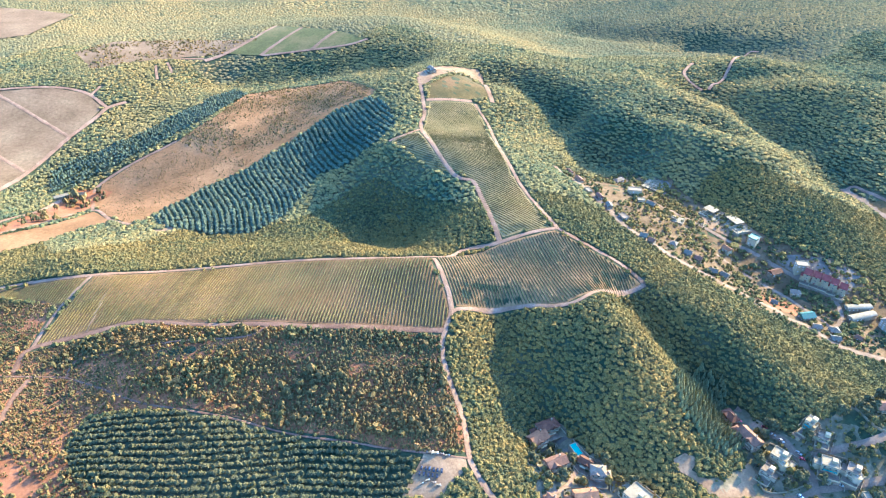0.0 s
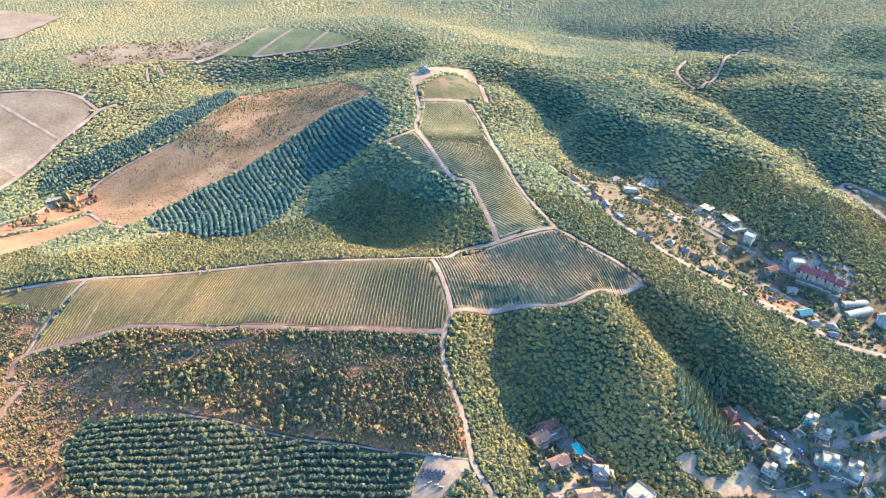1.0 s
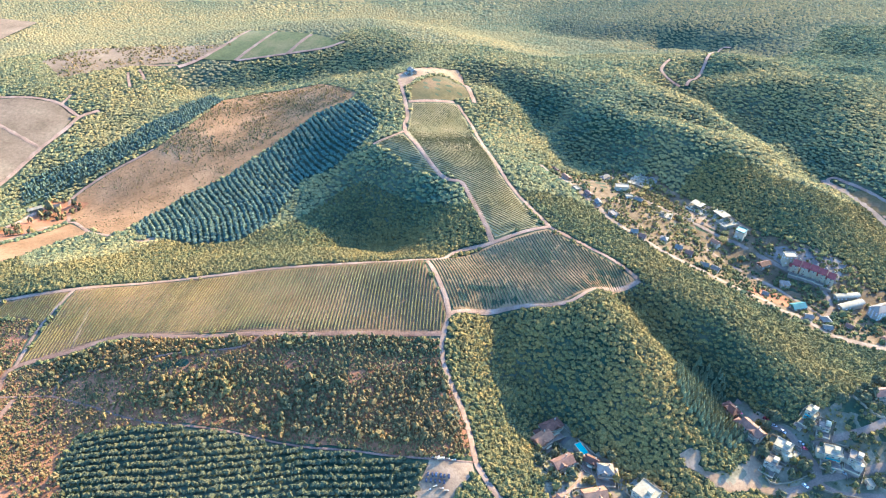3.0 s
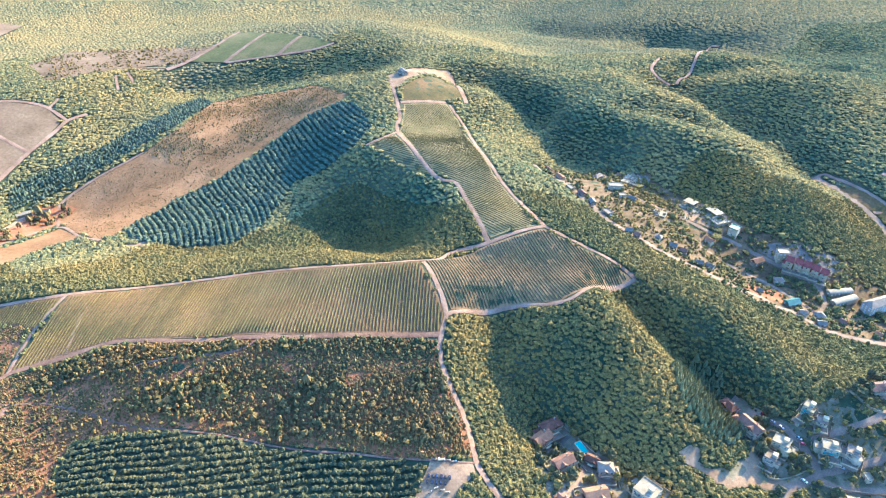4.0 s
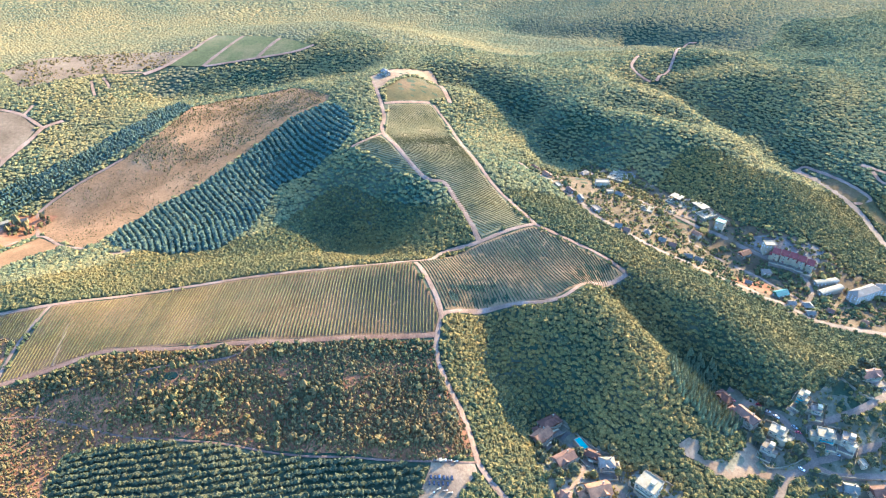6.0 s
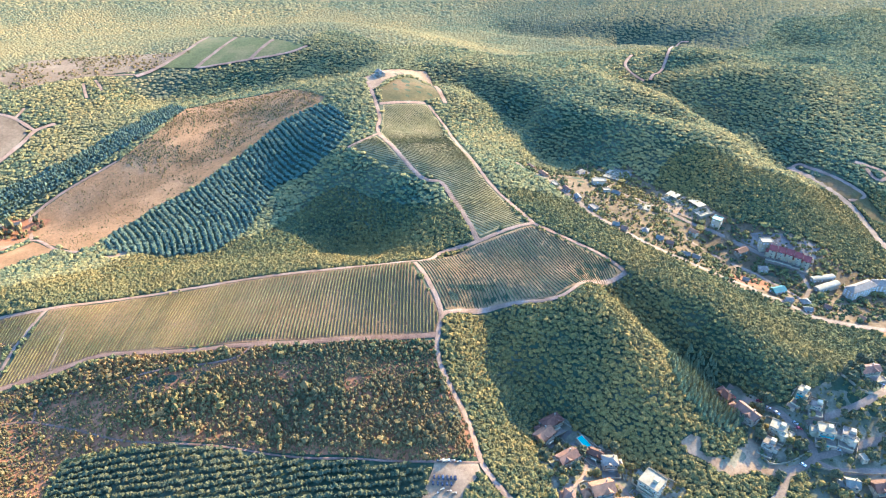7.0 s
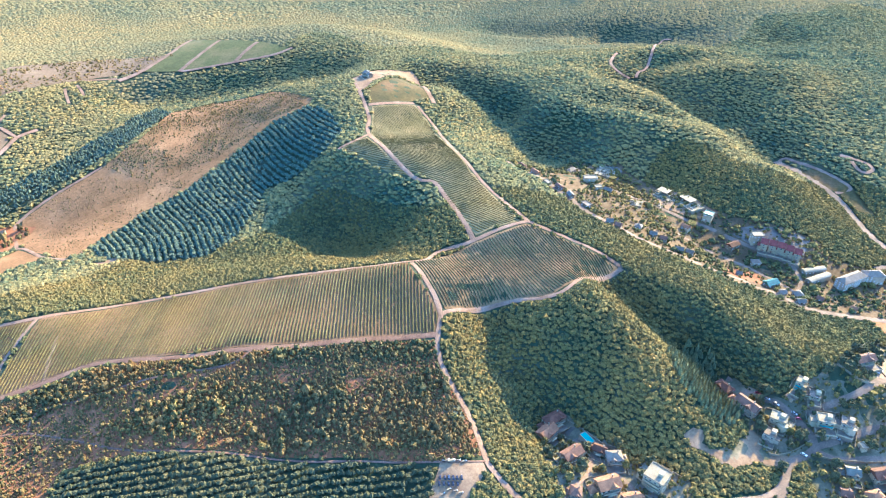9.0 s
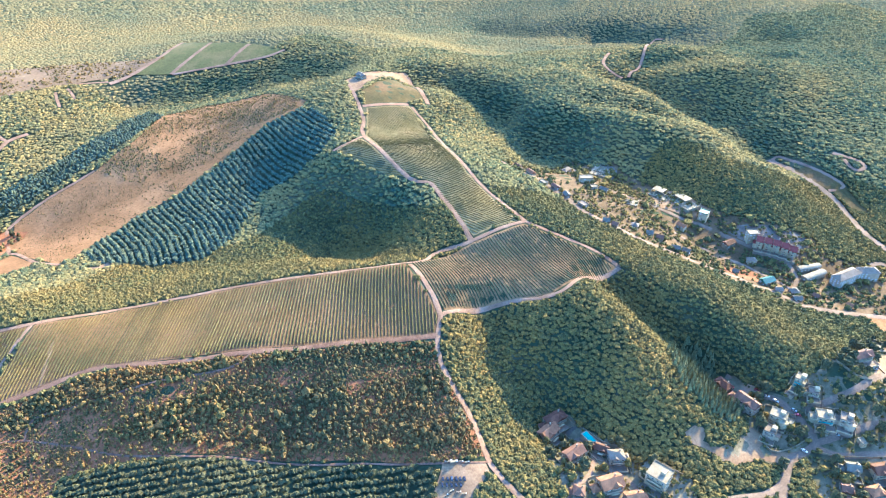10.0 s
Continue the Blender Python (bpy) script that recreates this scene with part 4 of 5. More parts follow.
sheet("yard", hotel_yard, PAVING, 0.4, 10, "grey paved forecourt of terraced houses")
sheet("dirt_lot", dirt_lot, SCRUB_SOIL, 0.4, 8, "bare brown dirt plot beside the street")
sheet("clearing", east_bare, BROWN_FIELD, 0.35, 12, "dry brown grass strip above the street")
for name, line, width in ROADS:
    paved = name.startswith(("street", "road_east", "alley"))
    ribbon("road" if paved else "dirt_track", line, width, ASPHALT if paved else SCRUB_TRACK if name.endswith(("scrub", "brush", "west", "lower")) else DUST, 2.0 if "meadow" in name or "far" in name else (1.4 if "left" in name else 0.6),
           "worn pale grey village street" if paved else "pale dusty dirt track", "road" if paved else "track")

# ---- vineyards ----
def vineyard(outline, angle, gap, mat, soil_mat, label, wide=1.05, tall=0.8, step=2.2, seed=1):
    """A vineyard block: its soil and every row of vines."""
    rng = np.random.default_rng(seed)
    cx, cy = np.mean([p[0] for p in outline]), np.mean([p[1] for p in outline])
    block = tagged(new("vineyard", None), label, "vineyard")
    block.location = (cx, cy, float(height(cx, cy)))
    ground_part = sheet("soil", outline, soil_mat, 0.3, 10, "dry pale soil between vine rows")
    ground_part.parent = block
    ground_part.matrix_parent_inverse = Matrix.Translation(-block.location)
    for key in ("category", "kind"):
        del ground_part[key]
    c, s = math.cos(radians(angle)), math.sin(radians(angle))
    ends = [((x - cx) * c + (y - cy) * s, -(x - cx) * s + (y - cy) * c) for x, y in outline]
    lo, hi = min(v for _, v in ends), max(v for _, v in ends)
    for v in np.arange(lo + gap * 0.8, hi - gap * 0.5, gap):
        cuts = sorted(u1 + (u2 - u1) * (v - v1) / (v2 - v1) for (u1, v1), (u2, v2) in zip(ends, ends[1:] + ends[:1]) if (v1 > v) != (v2 > v))
        stretches = []
        for a0, b0 in zip(cuts[::2], cuts[1::2]):
            a, b = a0 + 1.2 + rng.uniform(0, 1.5), b0 - 1.2 - rng.uniform(0, 1.5)
            while a < b - 3:
                e = min(b, a + rng.exponential(80) + 6)
                stretches.append((a, e))
                a = e + rng.uniform(0.6, 1.8)
        verts, faces = [], []
        for a, b in stretches:
            n = max(2, int((b - a) / step) + 1)
            u = np.linspace(a, b, n)
            x, y = cx + u * c - v * s, cy + u * s + v * c
            drift = np.array([noise.fractal(Vector((p * 0.022, q * 0.022, seed)), 1.0, 2.0, 3) for p, q in zip(x, y)])
            vigour = np.clip(0.55 + 0.5 * rng.random(n) + 0.42 * drift, 0.35, 1.3)
            vigour[[0, -1]] *= 0.6
            z = height(x, y) + 0.3
            ring = []
            for off, up in ((-0.5, 0.1), (-0.42, 0.72), (0.05, 1.0), (0.45, 0.7), (0.5, 0.1)):
                w = off * wide * vigour + rng.normal(0, 0.08, n)
                ring.append(np.stack([x - w * s, y + w * c, z + up * tall * (0.6 + 0.4 * vigour) + rng.normal(0, 0.07, n) * (up > 0.2)], 1))
            k0 = sum(len(q) for q in verts)
            verts.append(np.concatenate(ring))
            i = np.arange(n - 1)
            faces += [np.stack([k0 + r * n + i, k0 + r * n + i + 1, k0 + (r + 1) * n + i + 1, k0 + (r + 1) * n + i], 1) for r in range(4)]
        if not verts:
            continue
        all_v = np.concatenate(verts) - np.array(block.location)
        row = new("vine_hedge", mesh_from("vine_hedge", all_v, np.concatenate(faces), mat))
        row.parent = block


vineyard(vines_west, 84, 2.6, VINE, VINE_SOIL, "long vineyard of yellow-green vine rows on pale soil", 1.1, 0.85, seed=1)
vineyard(vines_far_west, 84, 2.6, VINE, VINE_SOIL, "narrow vineyard strip of green vine rows", seed=2)
vineyard(vines_east, 104, 2.6, GREY_VINE, DARK_VINE_SOIL, "vineyard of grey-green vine rows on pale soil", 1.1, 0.7, seed=3)
vineyard(vines_ridge, -42, 2.9, VINE, GRASSY_SOIL, "vineyard of green rows climbing the ridge", 1.2, 0.5, seed=4)
vineyard(vines_wing, -42, 2.9, VINE, GRASSY_SOIL, "small wedge of vineyard beside the ridge track", 1.2, 0.5, seed=5)


# ---- woods ----
def ball(level):
    bm = bmesh.new()
    bmesh.ops.create_icosphere(bm, subdivisions=level, radius=1.0)
    v = np.array([p.co[:] for p in bm.verts])
    f = np.array([[q.index for q in t.verts] for t in bm.faces])
    bm.free()
    return v, f


BALL_FINE, BALL_COARSE = ball(2), ball(1)
CLUMP = (np.array([(1, 0, 0), (0, 1, 0), (-1, 0, 0), (0, -1, 0), (0, 0, 1)], float),
         np.array([(0, 1, 4), (1, 2, 4), (2, 3, 4), (3, 0, 4)]))


def drop_under(v, f, level):
    """Leave out the faces that look down below a level."""
    mid = v[f].mean(1)
    nz = np.cross(v[f[:, 1]] - v[f[:, 0]], v[f[:, 2]] - v[f[:, 0]])[:, 2]
    return v, f[~((mid[:, 2] < level) & (nz < 0))]


def crown_shape(seed, detail):
    """A broadleaf crown of unit radius on z = 0: lumpy dome with loose leaf clumps."""
    rng = np.random.default_rng(seed)
    v, f = BALL_FINE if detail > 2 else BALL_COARSE
    off = rng.uniform(0, 50, 3)
    lump = np.array([noise.noise(Vector(p * 1.9 + off)) for p in v])
    r = 1 + 0.5 * lump + rng.normal(0, 0.27, len(v))
    v = v * r[:, None] * (1, 1, 0.95) + (0, 0, 0.75)
    v, f = drop_under(v, f, 0.75)
    vs, fs = [v], [f]
    base_v, base_f = (BALL_COARSE if detail > 2 else CLUMP)
    for _ in range((0, 2, 7, 14)[detail]):
        a, up = rng.uniform(0, 2 * math.pi), rng.uniform(0.05, 1.0)
        rad = math.sqrt(max(0, 1 - up * up)) * 0.92
        s = rng.uniform(0.26, 0.48)
        w = base_v * s * rng.uniform(0.7, 1.3, (len(base_v), 1)) + (rad * math.cos(a), rad * math.sin(a), 0.72 + 0.9 * up)
        fs.append(base_f + sum(len(q) for q in vs))
        vs.append(w)
    v, f = np.concatenate(vs), np.concatenate(fs)
    v[:, 2] = np.maximum(v[:, 2], 0.02)
    return v, f


def far_shape(seed):
    """A distant clump: a low uneven dome of a few faces."""
    rng = np.random.default_rng(seed)
    ring = [(math.cos(a) * rng.uniform(0.8, 1.2), math.sin(a) * rng.uniform(0.8, 1.2), 0.0) for a in np.arange(6) * math.pi / 3]
    top = [(math.cos(a + 0.5) * rng.uniform(0.4, 0.7), math.sin(a + 0.5) * rng.uniform(0.4, 0.7), rng.uniform(0.8, 1.25)) for a in np.arange(3) * 2 * math.pi / 3]
    v = np.array(ring + top)
    f = [(6, 7, 8)]
    for k in range(3):
        a, b, c, d = 2 * k, 2 * k + 1, (2 * k + 2) % 6, 6 + k
        f += [(a, b, d), (b, c, d), (c, 6 + (k + 1) % 3, d)]
    return v, np.array(f)


def pine_shape(seed, tiers=3, sides=6):
    """A conifer of unit height: jagged tiers on z = 0."""
    rng = np.random.default_rng(seed)
    vs, fs, n = [], [], 0
    for k in range(tiers):
        z0, z1 = 0.08 + 0.62 * k / tiers, min(1.0, 0.55 + 0.5 * (k + 1) / tiers)
        rad = 0.36 * (1 - 0.72 * k / tiers)
        a = np.arange(sides) * 2 * math.pi / sides + rng.uniform(0, 1)
        rr = rad * rng.uniform(0.72, 1.2, sides)
        vs.append(np.concatenate([np.stack([rr * np.cos(a), rr * np.sin(a), z0 + rng.uniform(-0.05, 0.05, sides)], 1), [[rng.normal(0, 0.03), rng.normal(0, 0.03), z1]]]))
        fs.append(np.array([(n + q, n + (q + 1) % sides, n + sides) for q in range(sides)]))
        n += sides + 1
    return np.concatenate(vs), np.concatenate(fs)


def scatter(name, xs, ys, radius, tall, shapes, mat, label, category, seed, sink=0.0):
    """Many crowns joined into one mesh that nobody could count."""
    rng = np.random.default_rng(seed)
    zs = height(xs, ys)
    pick = rng.integers(0, len(shapes), len(xs))
    turn = rng.uniform(0, 2 * math.pi, len(xs))
    vs, fs, n = [], [], 0
    for k, (v, f) in enumerate(shapes):
        m = np.nonzero(pick == k)[0]
        if not len(m):
            continue
        c, s = np.cos(turn[m])[:, None], np.sin(turn[m])[:, None]
        x = (v[None, :, 0] * c - v[None, :, 1] * s) * radius[m, None] + xs[m, None]
        y = (v[None, :, 0] * s + v[None, :, 1] * c) * radius[m, None] + ys[m, None]
        z = v[None, :, 2] * tall[m, None] + zs[m, None] - sink
        vs.append(np.stack([x, y, z], 2).reshape(-1, 3))
        fs.append((f[None] + (np.arange(len(m)) * len(v))[:, None, None]).reshape(-1, 3) + n)
        n += len(m) * len(v)
    if not vs:
        return
    return tagged(new(name, mesh_from(name, np.concatenate(vs), np.concatenate(fs), mat)), label, category, kind="stuff")


ROAD_LINES = [(curve_points(line, 3.0), width) for _, line, width in ROADS]
OPEN_LAND = [vines_west, vines_far_west, vines_east, vines_ridge, vines_wing, grass_top, sand_top, far_meadow, left_field, corner_field,
             brown_field, brown_lower, dry_hill, rough_left, scrub, scrub_low, plantation, planted_hill, conifers, parking_lot, sand_pit, yard_low, yard_high, town_strip, east_bare, bare_patch, conifer_belt, hollow_clearing]


def jittered(x0, x1, y0, y1, gap, seed):
    rng = np.random.default_rng(seed)
    xs, ys = np.meshgrid(np.arange(x0, x1, gap), np.arange(y0, y1, gap * 0.87))
    xs = xs + (np.arange(xs.shape[0]) % 2)[:, None] * gap / 2
    return (xs + rng.uniform(-0.36, 0.36, xs.shape) * gap).ravel(), (ys + rng.uniform(-0.36, 0.36, ys.shape) * gap).ravel()


def off_roads(xs, ys, margin):
    ok = np.ones(len(xs), bool)
    for pts, width in ROAD_LINES:
        ok &= distance_to(xs, ys, pts) > width / 2 + margin
    return ok


def outside(xs, ys, outlines):
    ok = np.ones(len(xs), bool)
    for o in outlines:
        ok &= ~inside(xs, ys, o)
    return ok


def seen_from_hill(xs, ys, lo, hi):
    """The fan of country that lies before the viewpoint."""
    uneven = ys + 40 * np.sin(xs / 75) + 25 * np.sin(xs / 31 + 1)
    return (xs > -0.56 * ys - 220) & (xs < 0.81 * ys + 135) & (uneven > lo) & (uneven <= hi)


NEAR_CROWNS = [crown_shape(10 + k, 2) for k in range(9)]
MID_CROWNS = [crown_shape(40 + k, 1) for k in range(9)]
FAR_CLUMPS = [far_shape(70 + k) for k in range(8)]
TUFTS = [far_shape(80 + k) for k in range(8)]
PINES = [pine_shape(90 + k) for k in range(6)]
TALL_PINES = [pine_shape(100 + k, 6, 8) for k in range(6)]


def wood(name, lo, hi, gap, size, shapes, seed, label, flat=(0.45, 0.72), mat=BROADLEAF):
    xs, ys = jittered(-0.8 * hi - 180, 0.8 * hi + 180, lo - 65, hi + 65, gap, seed)
    m = seen_from_hill(xs, ys, lo, hi)
    xs, ys = xs[m], ys[m]
    m = outside(xs, ys, OPEN_LAND)
    xs, ys = xs[m], ys[m]
    m = off_roads(xs, ys, size * 0.8)
    xs, ys = xs[m], ys[m]
    rng = np.random.default_rng(seed + 1)
    r = size * rng.uniform(0.72, 1.28, len(xs))
    scatter(name, xs, ys, r, r * rng.uniform(*flat, len(xs)), shapes, mat, label, "forest", seed)
    print(name, lo, hi, len(xs))


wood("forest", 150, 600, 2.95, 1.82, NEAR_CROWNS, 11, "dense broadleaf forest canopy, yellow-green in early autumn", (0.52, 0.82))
wood("forest", 600, 1100, 4.4, 2.9, MID_CROWNS, 21, "dense broadleaf forest canopy on the hillsides", (0.36, 0.56), HILL_LEAF_HAZED)
# beyond 1100 m the crown colour itself carries the haze
wood("forest", 1100, 1700, 6.5, 4.1, FAR_CLUMPS, 31, "distant yellowish forest on rolling hills, haze put into its crown colour", (0.2, 0.34), FAR_LEAF_HAZED)
wood("forest", 1700, 2300, 10.5, 7.0, FAR_CLUMPS, 41, "far yellowish wooded hills toward the horizon, haze put into their crown colour", (0.17, 0.28), FAR_LEAF_HAZED)


def planted(name, outline, angle, gap, along, size, tall, seed, label, shapes=PINES, mat=PINE, bend=0.0):
    """Trees set in rows."""
    cx, cy = np.mean([p[0] for p in outline]), np.mean([p[1] for p in outline])
    reach = max(math.hypot(x - cx, y - cy) for x, y in outline)
    u, v = np.meshgrid(np.arange(-reach, reach, along), np.arange(-reach, reach, gap))
    rng = np.random.default_rng(seed)
    u, v = (u + rng.normal(0, along * 0.18, u.shape)).ravel(), (v + rng.normal(0, gap * 0.07, v.shape)).ravel()
    v = v + bend * (u / reach) ** 2 * 30 + 2.5 * np.sin(u / 23.0)
    c, s = math.cos(radians(angle)), math.sin(radians(angle))
    xs, ys = cx + u * c - v * s, cy + u * s + v * c
    m = inside(xs, ys, outline)
    xs, ys = xs[m], ys[m]
    m = off_roads(xs, ys, size * 0.7) & (rng.random(len(xs)) > 0.05)
    xs, ys = xs[m], ys[m]
    scatter(name, xs, ys, size * rng.uniform(0.75, 1.25, len(xs)), tall * rng.uniform(0.75, 1.2, len(xs)), shapes, mat, label, "plantation", seed)
    print(name, len(xs))


planted("pine_plantation", plantation, 2, 5.2, 2.3, 1.95, 1.9, 51, "rows of dark green young pines on terraces", MID_CROWNS, PINE)
planted("pine_plantation", planted_hill, 115, 6.4, 2.4, 2.5, 2.15, 52, "dark blue-green conifers planted in curved rows", MID_CROWNS, BLUE_PINE, 0.25)
planted("pine_plantation", conifer_belt, 55, 5.8, 3.6, 2.2, 3.0, 54, "belt of dark grey-green conifers beside the brown field", MID_CROWNS, BLUE_PINE)
planted("conifer_grove", conifers, 100, 4.6, 3.4, 5.4, 8.6, 53, "tall grey-green conifers beside the villas", TALL_PINES, GROVE)


def bushes(name, outline, gap, size, seed, label, keep, mat=BUSH, shapes=MID_CROWNS, patchy=0.02, high=(1.0, 1.7)):
    """Loose scrub: bushes and small trees in drifts, with bare ground between."""
    x0, x1 = min(p[0] for p in outline), max(p[0] for p in outline)
    y0, y1 = min(p[1] for p in outline), max(p[1] for p in outline)
    xs, ys = jittered(x0, x1, y0, y1, gap, seed)
    m = inside(xs, ys, outline)
    xs, ys = xs[m], ys[m]
    rng = np.random.default_rng(seed)
    d = np.array([noise.fractal(Vector((x * patchy, y * patchy, seed)), 1.0, 2.0, 3) for x, y in zip(xs, ys)])
    m = off_roads(xs, ys, size * 0.6) & (rng.random(len(xs)) < keep + d * 0.9)
    xs, ys = xs[m], ys[m]
    r = size * np.exp(rng.normal(0, 0.33, len(xs)))
    scatter(name, xs, ys, r, r * rng.uniform(*high, len(xs)), shapes, mat, label, "scrub", seed)
    print(name, len(xs))


bushes("scrub_bushes", scrub, 1.55, 0.72, 61, "low olive and russet scrub tufts on reddish soil", 0.8, shapes=TUFTS)
bushes("scrub_bushes", scrub, 3.2, 0.85, 72, "olive bushes standing apart on the scrubland", 0.5)
bushes("scrub_bushes", thicket_top, 2.2, 1.05, 68, "dense dark green thicket between two tracks", 0.85)
bushes("scrub_bushes", thicket_right, 2.3, 1.05, 69, "dark green thicket below the vineyard track", 0.7)
bushes("scrub_bushes", thicket_mid, 2.1, 0.9, 70, "olive bushes crowding the middle of the scrub", 0.85)
bushes("scrub_trees", thicket_mid, 4.6, 1.5, 67, "small yellow-green trees standing in the scrub", 0.28, patchy=0.03)
bushes("scrub_bushes", scrub_low, 2.2, 0.95, 62, "olive scrub bushes on reddish soil", 0.8)
bushes("scrub_bushes", brown_field, 2.4, 0.5, 63, "sparse low tufts on the brown field", 0.5, shapes=TUFTS)
bushes("scrub_bushes", brown_upper, 2.3, 0.75, 71, "yellow-green low bushes dotting the upper brown field", 0.58, shapes=TUFTS)
bushes("scrub_bushes", rough_left, 6.5, 2.6, 64, "scattered bushes in a stony clearing", 0.5)
bushes("scrub_bushes", dry_hill, 4.6, 1.5, 65, "scattered bushes on a dry slope", 0.62, high=(0.6, 1.0))
bushes("garden_trees", town_strip, 3.6, 1.7, 66, "scattered garden trees among village houses", 0.52, BROADLEAF, MID_CROWNS, 0.03, (0.6, 1.0))


# ---- buildings ----
PAINT = {
    "white": plain("white_plaster", (0.37, 0.285, 0.125), 0.85, 0, 0.18),
    "cream": plain("cream_plaster", (0.37, 0.275, 0.135), 0.85, 0, 0.2),
    "plaster": plain("grey_plaster", (0.27, 0.202, 0.092), 0.9, 0, 0.3),
    "maroon": plain("maroon_tiles", (0.135, 0.062, 0.024), 0.75, 0, 0.35, 2.5, 0.5),
    "terracotta": plain("terracotta_tiles", (0.30, 0.142, 0.048), 0.8, 0, 0.35, 2.5, 0.5),
    "brown": plain("brown_tiles", (0.19, 0.098, 0.043), 0.8, 0, 0.35, 2.5, 0.5),
    "slate": plain("grey_roofing", (0.17, 0.135, 0.072), 0.7, 0, 0.3, 2.0, 0.4),
    "green": plain("green_metal_roofing", (0.035, 0.105, 0.050), 0.5, 0, 0.25, 2.0, 0.2),
    "sandroof": plain("sand_coloured_roofing", (0.23, 0.165, 0.085), 0.85, 0, 0.3),
    "paleroof": plain("pale_flat_roofing", (0.30, 0.230, 0.110), 0.9, 0, 0.3, 0.8),
    "red": plain("red_tiles", (0.20, 0.057, 0.030), 0.75, 0, 0.35, 2.5, 0.5),
}
FRAME_PAINT = plain("window_frame_paint", (0.55, 0.46, 0.30), 0.5)
DOOR_WOOD = plain("door_wood", (0.16, 0.085, 0.045), 0.6, 0, 0.35, 4.0)
CONCRETE = plain("concrete", (0.29, 0.23, 0.12), 0.9, 0, 0.3)
GLASS, _, _, glass_bsdf = material("window_glass")
glass_bsdf.inputs["Base Color"].default_value = (0.04, 0.035, 0.022, 1)
glass_bsdf.inputs["Roughness"].default_value = 0.08
TURQUOISE_GLASS = plain("turquoise_balcony_glass", (0.10, 0.22, 0.16), 0.25, 0, 0.1)


def part(name, bm, mat, parent, label=""):
    """One mesh object under a thing or a part."""
    me = bpy.data.meshes.new(name)
    bm.to_mesh(me)
    bm.free()
    me.materials.append(mat)
    return shared_part(name, me, parent, label)


def shared_part(name, me, parent, label="", at=None):
    ob = new(name, me)
    ob.parent = parent
    if at is not None:
        ob.matrix_basis = at
    return tagged(ob, label)


def add_box(bm, x0, y0, z0, x1, y1, z1, bevel=0.0):
    made = bmesh.ops.create_cube(bm, size=1.0, matrix=Matrix.LocRotScale(((x0 + x1) / 2, (y0 + y1) / 2, (z0 + z1) / 2), None, (x1 - x0, y1 - y0, z1 - z0)))
    if bevel:
        edges = list({e for v in made["verts"] for e in v.link_edges})
        bmesh.ops.bevel(bm, geom=edges, offset=bevel, segments=1, affect="EDGES")
    return bm


def add_faces(bm, verts, faces):
    vs = [bm.verts.new(v) for v in verts]
    for f in faces:
        bm.faces.new([vs[k] for k in f])
    return bm


def roof_mesh(kind, w, d, z, pitch=0.5, over=0.5, thick=0.22):
    """A solid roof over a w by d plan, its eaves at height z."""
    bm = bmesh.new()
    a, b = w / 2 + over, d / 2 + over
    if kind == "flat":
        add_box(bm, -w / 2 - 0.15, -d / 2 - 0.15, z, w / 2 + 0.15, d / 2 + 0.15, z + 0.3)
        for x0, y0, x1, y1 in ((-w / 2 - 0.15, -d / 2 - 0.15, w / 2 + 0.15, -d / 2 + 0.15), (-w / 2 - 0.15, d / 2 - 0.15, w / 2 + 0.15, d / 2 + 0.15),
                               (-w / 2 - 0.15, -d / 2 + 0.16, -w / 2 + 0.15, d / 2 - 0.16), (w / 2 - 0.15, -d / 2 + 0.16, w / 2 + 0.15, d / 2 - 0.16)):
            add_box(bm, x0, y0, z + 0.303, x1, y1, z + 0.9)
        return bm
    if kind == "barrel":
        n = 10
        top = [(math.cos(math.pi * k / n) * b, math.sin(math.pi * k / n) * b * 0.5) for k in range(n + 1)]
        vs = [(x, y, z + h) for x in (-a, a) for y, h in top]
        return add_faces(bm, vs, [(k, k + 1, n + 2 + k, n + 1 + k) for k in range(n)] + [tuple(range(n, -1, -1)), tuple(range(n + 1, 2 * n + 2)), (0, n + 1, 2 * n + 1, n)])
    rise = b * pitch * 1.25
    ridge = a if kind == "gable" else max(a - b, 0.2)
    low = [(-a, -b, z), (a, -b, z), (a, b, z), (-a, b, z)]
    up = [(x, y, q + thick) for x, y, q in low]
    crest = [(-ridge, 0, z + rise + thick), (ridge, 0, z + rise + thick)]
    vs = low + up + crest
    return add_faces(bm, vs, [(3, 2, 1, 0), (0, 1, 5, 4), (1, 2, 6, 5), (2, 3, 7, 6), (3, 0, 4, 7), (4, 5, 9, 8), (6, 7, 8, 9), (5, 6, 9), (7, 4, 8)])


WINDOW_MESHES = {}


def window_meshes(w, h):
    if (w, h) not in WINDOW_MESHES:
        bm = add_box(bmesh.new(), -w / 2, -0.08, -h / 2, w / 2, 0.05, h / 2, 0.02)
        frame_me = bpy.data.meshes.new("window")
        bm.to_mesh(frame_me)
        frame_me.materials.append(FRAME_PAINT)
        bm.clear()
        add_box(bm, -w / 2 + 0.12, -0.10, -h / 2 + 0.12, w / 2 - 0.12, 0.0, h / 2 - 0.12)
        pane_me = bpy.data.meshes.new("pane")
        bm.to_mesh(pane_me)
        bm.free()
        pane_me.materials.append(GLASS)
        WINDOW_MESHES[w, h] = frame_me, pane_me
    return WINDOW_MESHES[w, h]


